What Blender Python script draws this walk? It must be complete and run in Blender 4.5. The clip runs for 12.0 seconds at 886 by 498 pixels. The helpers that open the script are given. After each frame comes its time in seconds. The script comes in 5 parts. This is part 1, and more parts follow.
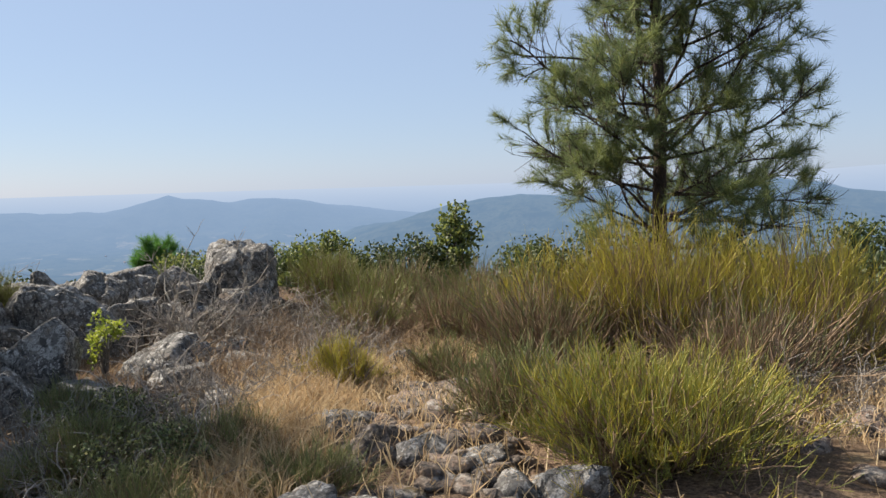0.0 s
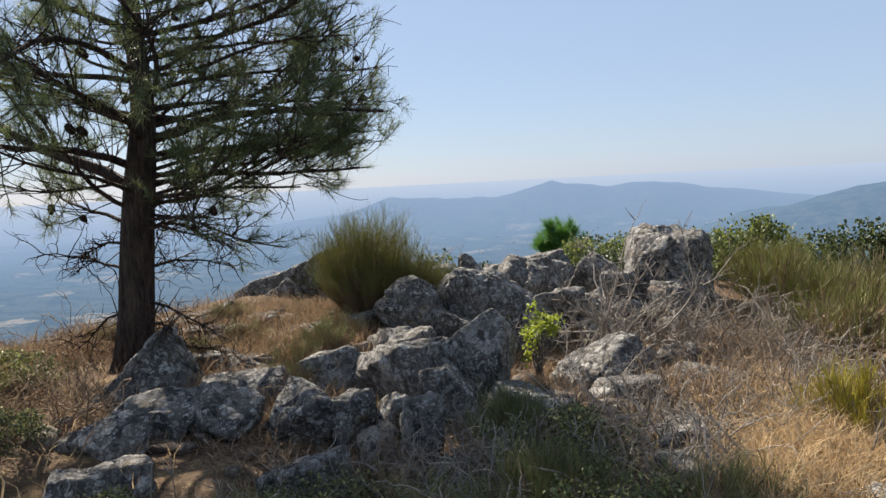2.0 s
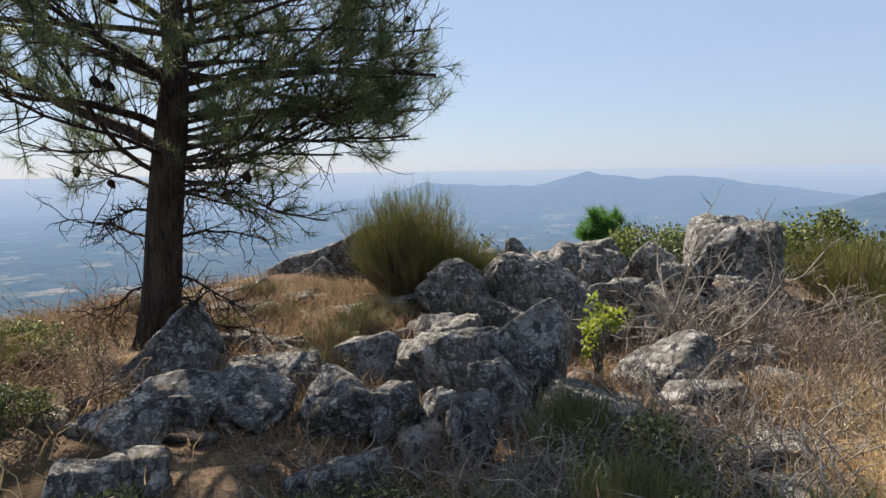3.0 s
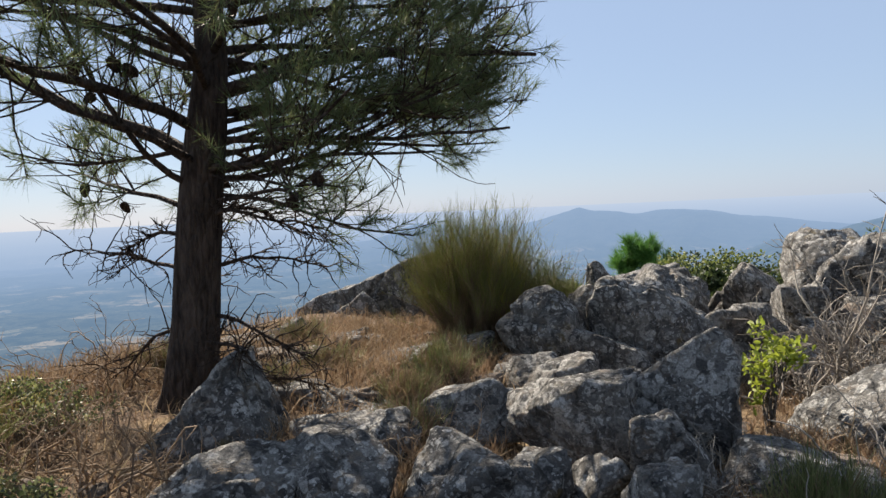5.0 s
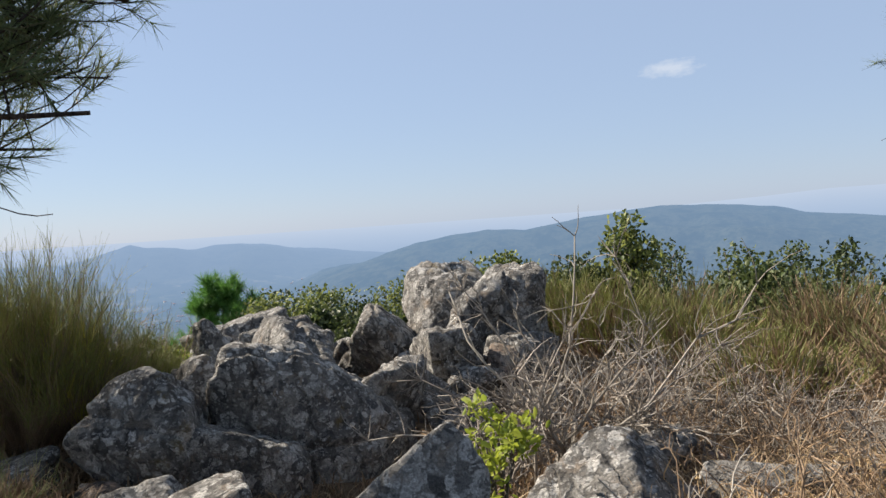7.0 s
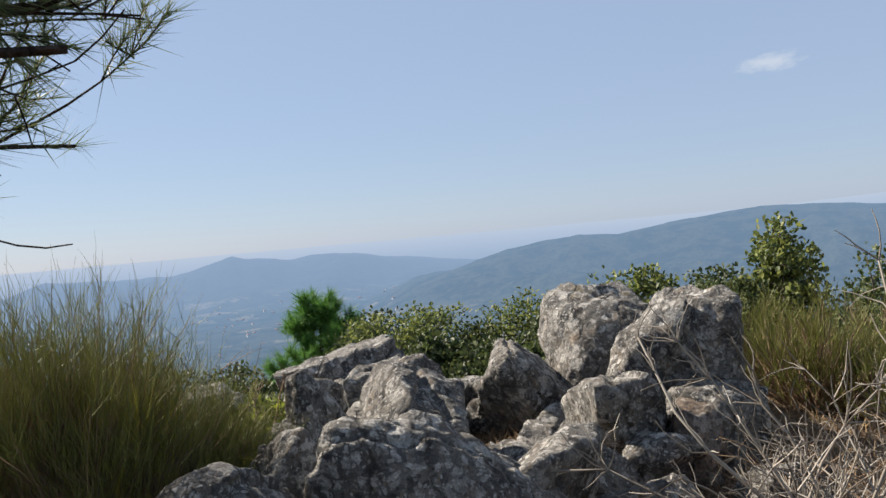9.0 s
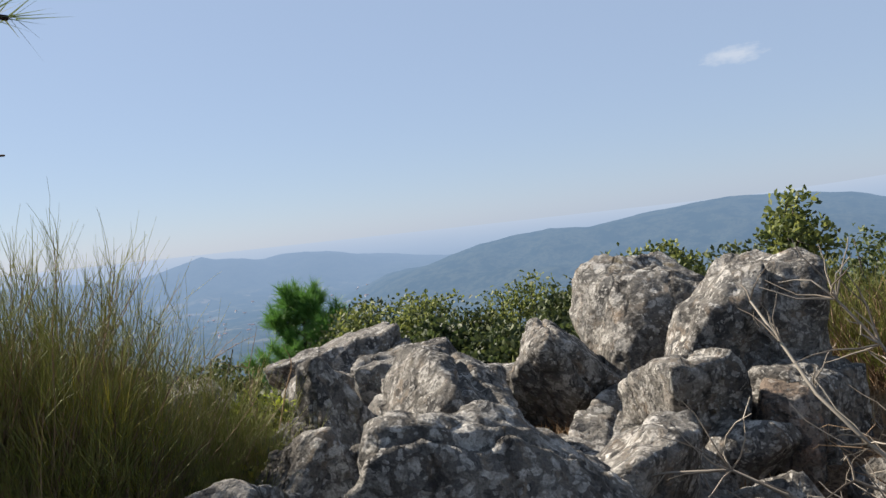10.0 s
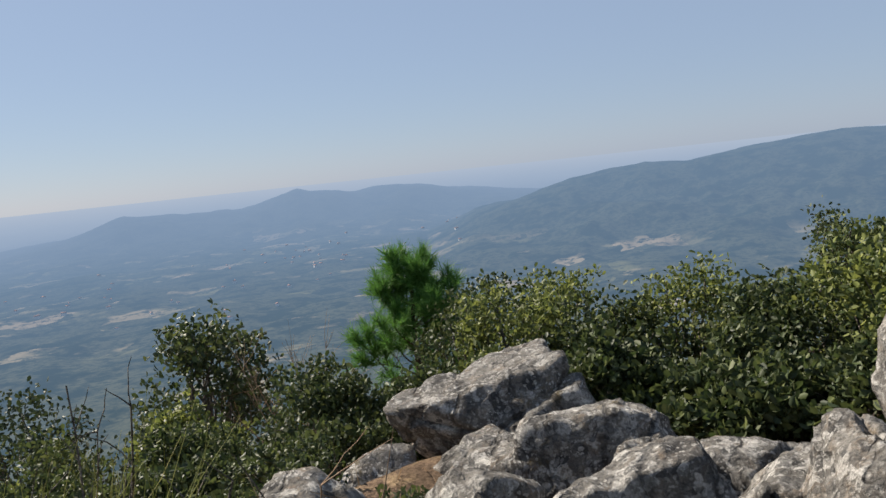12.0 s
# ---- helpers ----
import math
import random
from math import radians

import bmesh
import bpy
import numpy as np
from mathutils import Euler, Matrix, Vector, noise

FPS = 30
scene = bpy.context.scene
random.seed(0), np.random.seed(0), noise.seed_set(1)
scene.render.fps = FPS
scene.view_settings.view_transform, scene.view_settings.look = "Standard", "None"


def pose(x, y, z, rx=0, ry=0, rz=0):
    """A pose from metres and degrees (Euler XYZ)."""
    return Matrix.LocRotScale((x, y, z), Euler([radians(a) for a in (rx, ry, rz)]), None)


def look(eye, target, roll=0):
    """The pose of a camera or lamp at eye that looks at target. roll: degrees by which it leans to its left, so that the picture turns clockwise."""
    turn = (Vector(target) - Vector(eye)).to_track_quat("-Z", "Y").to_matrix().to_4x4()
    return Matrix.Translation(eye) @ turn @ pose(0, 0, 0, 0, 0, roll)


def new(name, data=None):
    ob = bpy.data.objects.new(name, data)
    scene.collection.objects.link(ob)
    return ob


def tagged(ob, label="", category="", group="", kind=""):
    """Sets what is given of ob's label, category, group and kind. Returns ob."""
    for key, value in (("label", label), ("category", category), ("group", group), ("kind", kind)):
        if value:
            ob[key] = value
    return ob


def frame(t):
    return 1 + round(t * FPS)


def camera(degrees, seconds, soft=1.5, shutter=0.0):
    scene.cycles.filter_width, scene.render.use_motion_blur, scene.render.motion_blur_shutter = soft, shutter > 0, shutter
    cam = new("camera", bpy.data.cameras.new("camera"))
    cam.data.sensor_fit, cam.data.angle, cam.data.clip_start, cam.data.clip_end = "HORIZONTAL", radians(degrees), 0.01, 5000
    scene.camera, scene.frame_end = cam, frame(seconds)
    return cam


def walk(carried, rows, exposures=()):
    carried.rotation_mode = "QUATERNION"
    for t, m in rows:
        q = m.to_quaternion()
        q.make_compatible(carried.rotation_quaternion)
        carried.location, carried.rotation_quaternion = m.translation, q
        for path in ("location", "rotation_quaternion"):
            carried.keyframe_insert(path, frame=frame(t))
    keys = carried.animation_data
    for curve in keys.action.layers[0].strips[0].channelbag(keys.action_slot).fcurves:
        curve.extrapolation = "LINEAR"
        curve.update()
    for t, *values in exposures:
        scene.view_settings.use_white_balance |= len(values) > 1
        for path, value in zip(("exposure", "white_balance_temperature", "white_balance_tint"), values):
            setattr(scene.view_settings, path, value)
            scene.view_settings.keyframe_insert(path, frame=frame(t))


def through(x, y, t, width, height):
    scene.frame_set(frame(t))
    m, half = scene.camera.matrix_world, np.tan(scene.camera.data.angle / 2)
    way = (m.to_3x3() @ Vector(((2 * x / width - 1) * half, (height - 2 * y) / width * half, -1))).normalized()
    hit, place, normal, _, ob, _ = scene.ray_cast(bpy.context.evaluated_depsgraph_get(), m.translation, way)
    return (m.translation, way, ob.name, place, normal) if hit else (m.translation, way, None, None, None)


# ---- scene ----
cam = camera(62.4, 12.0)
PATH = [
    (0, (0.063, 0.147, 1.822), (0.043, 2.138, 1.637), -1.6),
    (0.5, (-0.069, 0.46, 1.786), (-0.13, 2.447, 1.571), -2.0),
    (1, (-0.277, 0.797, 1.775), (-0.71, 2.74, 1.582), -1.1),
    (1.5, (-0.635, 1.013, 1.763), (-1.262, 2.902, 1.563), -1.6),
    (2, (-0.854, 1.221, 1.768), (-1.839, 2.951, 1.579), -2.9),
    (2.5, (-1.007, 1.499, 1.717), (-2.127, 3.143, 1.503), -1.6),
    (3, (-1.261, 1.623, 1.671), (-2.321, 3.304, 1.448), -0.9),
    (3.2, (-1.435, 1.714, 1.622), (-2.498, 3.395, 1.409), -0.4),
    (4.8, (-2.375, 2.156, 1.439), (-3.511, 3.799, 1.339), -2.3),
    (5, (-2.493, 2.241, 1.456), (-3.54, 3.942, 1.342), -2.6),
    (5.5, (-2.808, 2.497, 1.438), (-3.372, 4.416, 1.417), -5.5),
    (6, (-3.022, 2.867, 1.394), (-3.428, 4.825, 1.358), -5.6),
    (6.5, (-3.234, 3.272, 1.437), (-3.329, 5.268, 1.37), -4.1),
    (6.7, (-3.296, 3.425, 1.46), (-3.208, 5.422, 1.376), -4.1),
    (8.3, (-3.493, 4.592, 1.556), (-3.706, 6.58, 1.477), -3.5),
    (8.5, (-3.559, 4.702, 1.576), (-3.817, 6.685, 1.517), -4.5),
    (9, (-3.714, 4.993, 1.557), (-3.883, 6.985, 1.509), -5.0),
    (9.5, (-3.973, 5.295, 1.444), (-4.038, 7.294, 1.415), -7.8),
    (10, (-4.101, 5.689, 1.392), (-4.195, 7.685, 1.326), -6.1),
    (10.5, (-4.195, 6.197, 1.413), (-4.43, 8.172, 1.2), -4.6),
    (11, (-4.404, 6.615, 1.51), (-4.874, 8.543, 1.26), -5.6),
    (11.2, (-4.487, 6.77, 1.545), (-5.04, 8.664, 1.24), -5.7),
    (11.5, (-4.625, 7.019, 1.584), (-5.256, 8.899, 1.326), -6.0),
    (12, (-4.73, 7.409, 1.797), (-5.083, 9.365, 1.575), -5.9),
]
walk(cam, [(t, look(eye, target, roll)) for t, eye, target, roll in PATH],
     [(0, 1.3), (6.5, 1.3), (8.5, 1.18), (10.0, 1.2), (11, 1.25), (11.5, 1.2), (12, 0.94)])

# ---- light ----
SUN_TO = Vector((-0.69, 0.40, 0.60)).normalized()      # from the ground towards the sun
world = bpy.data.worlds.new("sky")
scene.world = world
world.use_nodes = True
wn = world.node_tree
wn.nodes.clear()
sky = wn.nodes.new("ShaderNodeTexSky")
sky.sky_type, sky.sun_disc = "NISHITA", False
sky.sun_elevation = math.asin(SUN_TO.z)
sky.sun_rotation = math.atan2(SUN_TO.x, SUN_TO.y)
sky.altitude, sky.air_density, sky.dust_density, sky.ozone_density = 300, 1.0, 0.35, 3.0
bg = wn.nodes.new("ShaderNodeBackground")
bg.inputs["Strength"].default_value = 0.0412
wo = wn.nodes.new("ShaderNodeOutputWorld")
haze = wn.nodes.new("ShaderNodeMix")      # summer haze veils the blue
haze.data_type = "RGBA"
haze.inputs[0].default_value = 0.67
haze.inputs[7].default_value = (4.95, 6.2, 8.5, 1)
wn.links.new(sky.outputs[0], haze.inputs[6])
wn.links.new(haze.outputs[2], bg.inputs[0])
wn.links.new(bg.outputs[0], wo.inputs[0])
sun = new("sun", bpy.data.lights.new("sun", "SUN"))
sun.data.energy, sun.data.angle, sun.data.color = 5.0, radians(0.6), (1.0, 0.90, 0.77)
sun.matrix_world = look((0, 0, 30), Vector((0, 0, 30)) - SUN_TO)


# ---- materials ----
class Nodes:
    """A short way to write a node tree."""

    def __init__(self, name):
        self.mat = bpy.data.materials.new(name)
        self.mat.use_nodes = True
        self.t = self.mat.node_tree
        self.t.nodes.clear()
        self.out = self.t.nodes.new("ShaderNodeOutputMaterial")

    def add(self, kind, inputs=None, **props):
        n = self.t.nodes.new("ShaderNode" + kind)
        for k, v in props.items():
            setattr(n, k, v)
        for k, v in (inputs or {}).items():
            self.put(n, k, v)
        return n

    def put(self, n, k, v):
        if isinstance(v, bpy.types.NodeSocket):
            self.t.links.new(v, n.inputs[k])
        elif isinstance(v, bpy.types.Node):
            self.t.links.new(v.outputs[0], n.inputs[k])
        else:
            n.inputs[k].default_value = v

    def pos(self, scale=1.0, stretch=(1, 1, 1)):
        g = self.add("NewGeometry")
        return self.add("Mapping", {"Vector": g.outputs["Position"], "Scale": tuple(scale * s for s in stretch)})

    def local(self, scale=1.0, stretch=(1, 1, 1)):
        g = self.add("TexCoord")
        return self.add("Mapping", {"Vector": g.outputs["Object"], "Scale": tuple(scale * s for s in stretch)})

    def noise(self, vec, scale, detail=5.0, rough=0.6, out=0):
        return self.add("TexNoise", {"Vector": vec, "Scale": scale, "Detail": detail, "Roughness": rough}).outputs[out]

    def ramp(self, fac, stops):
        n = self.add("ValToRGB", {"Fac": fac})
        e = n.color_ramp.elements
        while len(e) < len(stops):
            e.new(0.5)
        for el, (p, c) in zip(e, stops):
            el.position, el.color = p, (*c, 1) if len(c) == 3 else c
        return n.outputs[0]

    def mix(self, fac, a, b, mode="MIX"):
        n = self.add("Mix", data_type="RGBA", blend_type=mode)
        self.put(n, 0, fac)
        self.put(n, 6, a if not isinstance(a, tuple) else (*a, 1))
        self.put(n, 7, b if not isinstance(b, tuple) else (*b, 1))
        return n.outputs[2]

    def math(self, op, a, b=0.0, clamp=False):
        n = self.add("Math", operation=op, use_clamp=clamp)
        self.put(n, 0, a)
        self.put(n, 1, b)
        return n.outputs[0]

    def bump(self, height, strength, dist):
        return self.add("Bump", {"Height": height, "Strength": strength, "Distance": dist}).outputs[0]

    def surface(self, color, rough=0.9, normal=None, spec=0.2):
        b = self.add("BsdfPrincipled", {"Roughness": rough, "Specular IOR Level": spec})
        self.put(b, "Base Color", (*color, 1) if isinstance(color, tuple) else color)
        if normal is not None:
            self.put(b, "Normal", normal)
        return b.outputs[0]

    def done(self, shader):
        self.t.links.new(shader, self.out.inputs[0])
        return self.mat


def rock_material(name, base, dark, pale, warm, lichen=0.5):
    m = Nodes(name)
    p = m.pos()
    big = m.noise(p, 2.3, 5, 0.6)
    mid = m.noise(p, 9.0, 6, 0.65)
    fine = m.noise(p, 55.0, 4, 0.7)
    col = m.mix(m.ramp(big, [(0.35, (0, 0, 0)), (0.65, (1, 1, 1))]), dark, base)
    col = m.mix(m.ramp(mid, [(0.52, (0, 0, 0)), (0.72, (1, 1, 1))]), col, warm)
    # lichen: a crust of pale and dark blotches in two sizes, with frayed edges
    warp = m.mix(0.09, p.outputs[0], m.add("TexNoise", {"Vector": p, "Scale": 13.0, "Detail": 5.0}).outputs["Color"], "ADD")
    for size, amount in ((9.0, 1.0), (22.0, 1.0), (55.0, 0.8)):
        v = m.add("TexVoronoi", {"Vector": warp, "Scale": size, "Randomness": 1.0})
        pick = m.add("SeparateColor", {0: v.outputs["Color"]})
        soft = m.ramp(v.outputs["Distance"], [(0.45, (1, 1, 1)), (0.54, (0, 0, 0))])
        grain = m.ramp(fine, [(0.3, (0.35, 0.35, 0.35)), (0.5, (1, 1, 1))])
        f = m.math("MULTIPLY", m.math("MULTIPLY", soft, grain), amount)
        zone = m.ramp(m.noise(p, 1.9 + size * 0.1, 4, 0.6), [(0.40, (0.25, 0.25, 0.25)), (0.60, (1, 1, 1))])
        on = m.math("MULTIPLY", m.math("GREATER_THAN", pick.outputs[0], 1.0 - lichen * 0.75), zone)
        col = m.mix(m.math("MULTIPLY", f, on), col, m.mix(pick.outputs[2], pale, tuple(c * 0.72 for c in pale)))
        off = m.math("MULTIPLY", m.math("LESS_THAN", pick.outputs[1], 0.27), 0.75)
        col = m.mix(m.math("MULTIPLY", f, off), col, (0.045, 0.045, 0.047))
    moss = m.ramp(m.noise(p, 2.7, 5, 0.7), [(0.62, (0, 0, 0)), (0.70, (0.8, 0.8, 0.8))])
    col = m.mix(moss, col, (0.13, 0.095, 0.035))
    col = m.mix(m.ramp(fine, [(0.3, (0.45, 0.45, 0.45)), (0.55, (0, 0, 0))]), col, (0.06, 0.058, 0.055))
    crack = m.add("TexWave", {"Vector": warp, "Scale": 1.1, "Distortion": 9.0, "Detail": 4.0, "Detail Scale": 1.4})
    ck = m.ramp(crack.outputs["Fac"], [(0.0, (0, 0, 0)), (0.05, (1, 1, 1))])
    col = m.mix(m.math("MULTIPLY", m.math("SUBTRACT", 1.0, ck), 0.6), col, (0.04, 0.037, 0.034))
    speck = m.noise(p, 130.0, 3, 0.7)
    col = m.mix(0.75, col, m.ramp(speck, [(0.32, (0.45, 0.45, 0.45)), (0.68, (1.0, 1.0, 1.0))]), "MULTIPLY")
    h = m.math("ADD", m.math("MULTIPLY", mid, 0.8), m.math("MULTIPLY", fine, 0.6))
    h = m.math("ADD", h, m.math("MULTIPLY", ck, 0.35))
    return m.done(m.surface(col, 0.95, m.bump(h, 1.0, 0.03), 0.1))


def leaf_material(name, tones, through=0.35, rough=0.55):
    m = Nodes(name)
    r = m.add("NewGeometry").outputs["Random Per Island"]
    n = len(tones)
    col = m.ramp(r, [(i / max(1, n - 1), c) for i, c in enumerate(tones)])
    col = m.mix(m.ramp(m.noise(m.pos(), 2.2, 3), [(0.35, (0.35, 0.35, 0.35)), (0.65, (0, 0, 0))]), col, m.mix(0.5, col, (0.02, 0.035, 0.01)))
    s = m.surface(col, rough, None, 0.3)
    tr = m.add("BsdfTranslucent", {"Color": col}).outputs[0]
    mixed = m.add("MixShader", {0: through, 1: s, 2: tr}).outputs[0]
    return m.done(mixed)


def bark_material(name, a, b, scale=18.0):
    m = Nodes(name)
    p = m.pos(1.0, (1, 1, 0.28))
    n = m.noise(p, scale, 6, 0.7)
    v = m.add("TexVoronoi", {"Vector": p, "Scale": scale * 1.3}, feature="DISTANCE_TO_EDGE").outputs["Distance"]
    col = m.mix(m.ramp(n, [(0.35, (0, 0, 0)), (0.65, (1, 1, 1))]), a, b)
    h = m.math("ADD", n, m.ramp(v, [(0.0, (0, 0, 0)), (0.25, (1, 1, 1))]))
    return m.done(m.surface(col, 0.95, m.bump(h, 0.9, 0.02), 0.1))


def ground_material():
    m = Nodes("dry_ground")
    p = m.pos()
    big = m.noise(p, 0.55, 5, 0.6)
    mid = m.noise(p, 4.0, 6, 0.65)
    fine = m.noise(p, 40.0, 5, 0.75)
    straw = m.mix(m.ramp(fine, [(0.35, (0, 0, 0)), (0.65, (1, 1, 1))]), (0.16, 0.11, 0.06), (0.50, 0.37, 0.22))
    soil = m.mix(m.ramp(fine, [(0.4, (0, 0, 0)), (0.6, (1, 1, 1))]), (0.075, 0.052, 0.038), (0.25, 0.175, 0.12))
    col = m.mix(m.ramp(mid, [(0.52, (0, 0, 0)), (0.68, (1, 1, 1))]), soil, straw)
    col = m.mix(m.ramp(big, [(0.46, (0, 0, 0)), (0.62, (0.7, 0.7, 0.7))]), col, (0.085, 0.06, 0.036))
    h = m.math("ADD", mid, m.math("MULTIPLY", fine, 0.5))
    return m.done(m.surface(col, 0.97, m.bump(h, 1.0, 0.05), 0.05))


def distance_material():
    """The hazy valley and hills far away: woods, fields, and haze painted over them as a glow."""
    m = Nodes("hazy_distance")
    g = m.add("NewGeometry")
    pos = g.outputs["Position"]
    far = m.add("VectorMath", {0: pos}, operation="LENGTH").outputs["Value"]
    p = m.add("Mapping", {"Vector": pos, "Scale": (1, 1, 0.2)})
    woods = m.noise(p, 0.02, 6, 0.65)
    blotch = m.noise(p, 0.0065, 5, 0.6)
    speck = m.noise(p, 0.11, 4, 0.7)
    col = m.mix(m.ramp(woods, [(0.42, (0, 0, 0)), (0.52, (1, 1, 1))]), (0.020, 0.032, 0.024), (0.085, 0.092, 0.062))
    col = m.mix(m.ramp(speck, [(0.45, (0, 0, 0)), (0.62, (0.85, 0.85, 0.85))]), col, (0.018, 0.03, 0.022))
    field = m.add("TexVoronoi", {"Vector": m.add("Mapping", {"Vector": pos, "Scale": (1, 0.75, 0.2), "Rotation": (0, 0, 0.5)}), "Scale": 0.019}, distance="MANHATTAN")
    pick = m.add("SeparateColor", {0: field.outputs["Color"]})
    on = m.math("MULTIPLY", m.math("GREATER_THAN", pick.outputs[0], 0.76), m.ramp(blotch, [(0.47, (0, 0, 0)), (0.55, (1, 1, 1))]))
    z = m.add("SeparateXYZ", {0: pos}).outputs[2]
    flat = m.ramp(m.math("MULTIPLY", z, -1 / 175), [(0.78, (0, 0, 0)), (0.9, (1, 1, 1))])
    on = m.math("MULTIPLY", on, flat)
    on = m.math("MULTIPLY", on, m.ramp(m.noise(p, 0.05, 4, 0.7), [(0.42, (0, 0, 0)), (0.5, (1, 1, 1))]))
    col = m.mix(m.math("MULTIPLY", on, 0.9), col, m.mix(pick.outputs[1], (0.17, 0.17, 0.09), (0.46, 0.36, 0.25)))
    # haze put into the colour: a blue glow that covers the land with distance
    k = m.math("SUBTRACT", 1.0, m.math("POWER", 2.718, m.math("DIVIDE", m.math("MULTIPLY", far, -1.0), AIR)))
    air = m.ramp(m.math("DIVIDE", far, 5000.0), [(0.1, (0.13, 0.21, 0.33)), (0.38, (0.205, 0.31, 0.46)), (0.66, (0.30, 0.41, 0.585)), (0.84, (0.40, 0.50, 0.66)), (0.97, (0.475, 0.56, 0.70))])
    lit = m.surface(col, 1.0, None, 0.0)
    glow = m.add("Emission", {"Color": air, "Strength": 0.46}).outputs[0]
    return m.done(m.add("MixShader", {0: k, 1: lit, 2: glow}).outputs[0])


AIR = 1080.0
ROCK = rock_material("lichened_rock", (0.25, 0.235, 0.212), (0.092, 0.086, 0.08), (0.59, 0.57, 0.53), (0.26, 0.205, 0.155), 0.7)
ROCK_WARM = rock_material("warm_rock", (0.30, 0.245, 0.20), (0.18, 0.14, 0.11), (0.45, 0.41, 0.36), (0.34, 0.22, 0.155), 0.3)
GROUND = ground_material()
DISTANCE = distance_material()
DISTANCE.cycles.emission_sampling = "NONE"
STRAW = leaf_material("straw", [(0.62, 0.46, 0.26), (0.42, 0.28, 0.14), (0.70, 0.55, 0.34), (0.24, 0.15, 0.08)], 0.3, 0.8)
RUSSET = leaf_material("russet_grass", [(0.33, 0.225, 0.14), (0.22, 0.135, 0.08), (0.44, 0.33, 0.21), (0.12, 0.075, 0.045)], 0.25, 0.8)
BROOM_GREEN = leaf_material("broom_green", [(0.20, 0.235, 0.052), (0.30, 0.31, 0.075), (0.14, 0.165, 0.042), (0.38, 0.35, 0.115)], 0.35)
BROOM_BRIGHT = leaf_material("broom_bright_green", [(0.28, 0.31, 0.065), (0.41, 0.42, 0.10), (0.19, 0.22, 0.055), (0.50, 0.46, 0.15)], 0.35)
BROOM_YELLOW = leaf_material("broom_yellow", [(0.50, 0.43, 0.06), (0.36, 0.34, 0.06), (0.58, 0.50, 0.08), (0.42, 0.33, 0.11)], 0.35)
BROOM_TIP = leaf_material("broom_tips", [(0.26, 0.28, 0.08), (0.33, 0.33, 0.115), (0.21, 0.23, 0.06), (0.40, 0.37, 0.17)], 0.35)
BROOM_GREY = leaf_material("broom_grey_green", [(0.21, 0.24, 0.085), (0.13, 0.16, 0.06), (0.30, 0.315, 0.115), (0.33, 0.295, 0.15)], 0.28)
TWIG_BROWN = leaf_material("brown_twig", [(0.22, 0.145, 0.09), (0.34, 0.24, 0.15), (0.14, 0.09, 0.06), (0.42, 0.31, 0.21)], 0.05, 0.9)
TWIG_GREY = leaf_material("grey_dead_twig", [(0.28, 0.245, 0.21), (0.17, 0.145, 0.12), (0.40, 0.36, 0.31), (0.11, 0.09, 0.075)], 0.0, 0.9)
NEEDLES = leaf_material("pine_needles", [(0.08, 0.115, 0.05), (0.125, 0.165, 0.07), (0.16, 0.20, 0.08), (0.15, 0.13, 0.075)], 0.35)
NEEDLES_LIGHT = leaf_material("light_pine_needles", [(0.15, 0.19, 0.05), (0.22, 0.26, 0.075), (0.26, 0.29, 0.11), (0.12, 0.15, 0.05)], 0.4)
NEEDLES_YOUNG = leaf_material("young_pine_needles", [(0.07, 0.18, 0.035), (0.13, 0.27, 0.05), (0.05, 0.13, 0.03)], 0.35)
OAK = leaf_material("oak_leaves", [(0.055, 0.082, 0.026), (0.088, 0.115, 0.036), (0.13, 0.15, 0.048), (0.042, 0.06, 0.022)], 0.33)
# paler copy of the oak green, for upper leaves coloured as sunlit
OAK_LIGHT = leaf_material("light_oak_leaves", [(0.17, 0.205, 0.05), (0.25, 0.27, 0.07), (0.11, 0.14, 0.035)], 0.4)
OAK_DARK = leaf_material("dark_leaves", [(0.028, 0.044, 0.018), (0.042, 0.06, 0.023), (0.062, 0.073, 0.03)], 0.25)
HEATH = leaf_material("dark_heath_leaves", [(0.055, 0.065, 0.03), (0.085, 0.09, 0.04), (0.11, 0.085, 0.05)], 0.2)
SPRIG = leaf_material("yellow_green_leaves", [(0.32, 0.36, 0.04), (0.22, 0.28, 0.04), (0.40, 0.42, 0.06)], 0.45)
BARK = bark_material("pine_bark", (0.028, 0.022, 0.019), (0.10, 0.075, 0.06))
BARK_GREY = bark_material("grey_bark", (0.09, 0.08, 0.07), (0.24, 0.21, 0.18), 40)
CONE = bark_material("pine_cone_scales", (0.03, 0.02, 0.015), (0.10, 0.07, 0.05), 60)


# ---- mesh tools ----
def mesh_of(name, verts, quads=None, tris=None, smooth=False):
    me = bpy.data.meshes.new(name)
    verts = np.asarray(verts, np.float32).reshape(-1, 3)
    loops, starts, at = [], [], 0
    for f in (quads, tris):
        if f is not None and len(f):
            f = np.asarray(f, np.int32)
            starts.append(at + np.arange(len(f)) * f.shape[1])
            loops.append(f.ravel())
            at += f.size
    loops, starts = np.concatenate(loops), np.concatenate(starts)
    me.vertices.add(len(verts))
    me.vertices.foreach_set("co", verts.ravel())
    me.loops.add(len(loops))
    me.loops.foreach_set("vertex_index", loops)
    me.polygons.add(len(starts))
    me.polygons.foreach_set("loop_start", starts.astype(np.int32))
    if smooth:
        me.polygons.foreach_set("use_smooth", np.ones(len(starts), bool))
    me.update(calc_edges=True)
    me.validate()
    return me


def made(name, me, material, parent=None, label=""):
    me.materials.append(material)
    ob = new(name, me)
    if parent is not None:
        ob.parent = parent
    if label:
        ob["label"] = label
    return ob


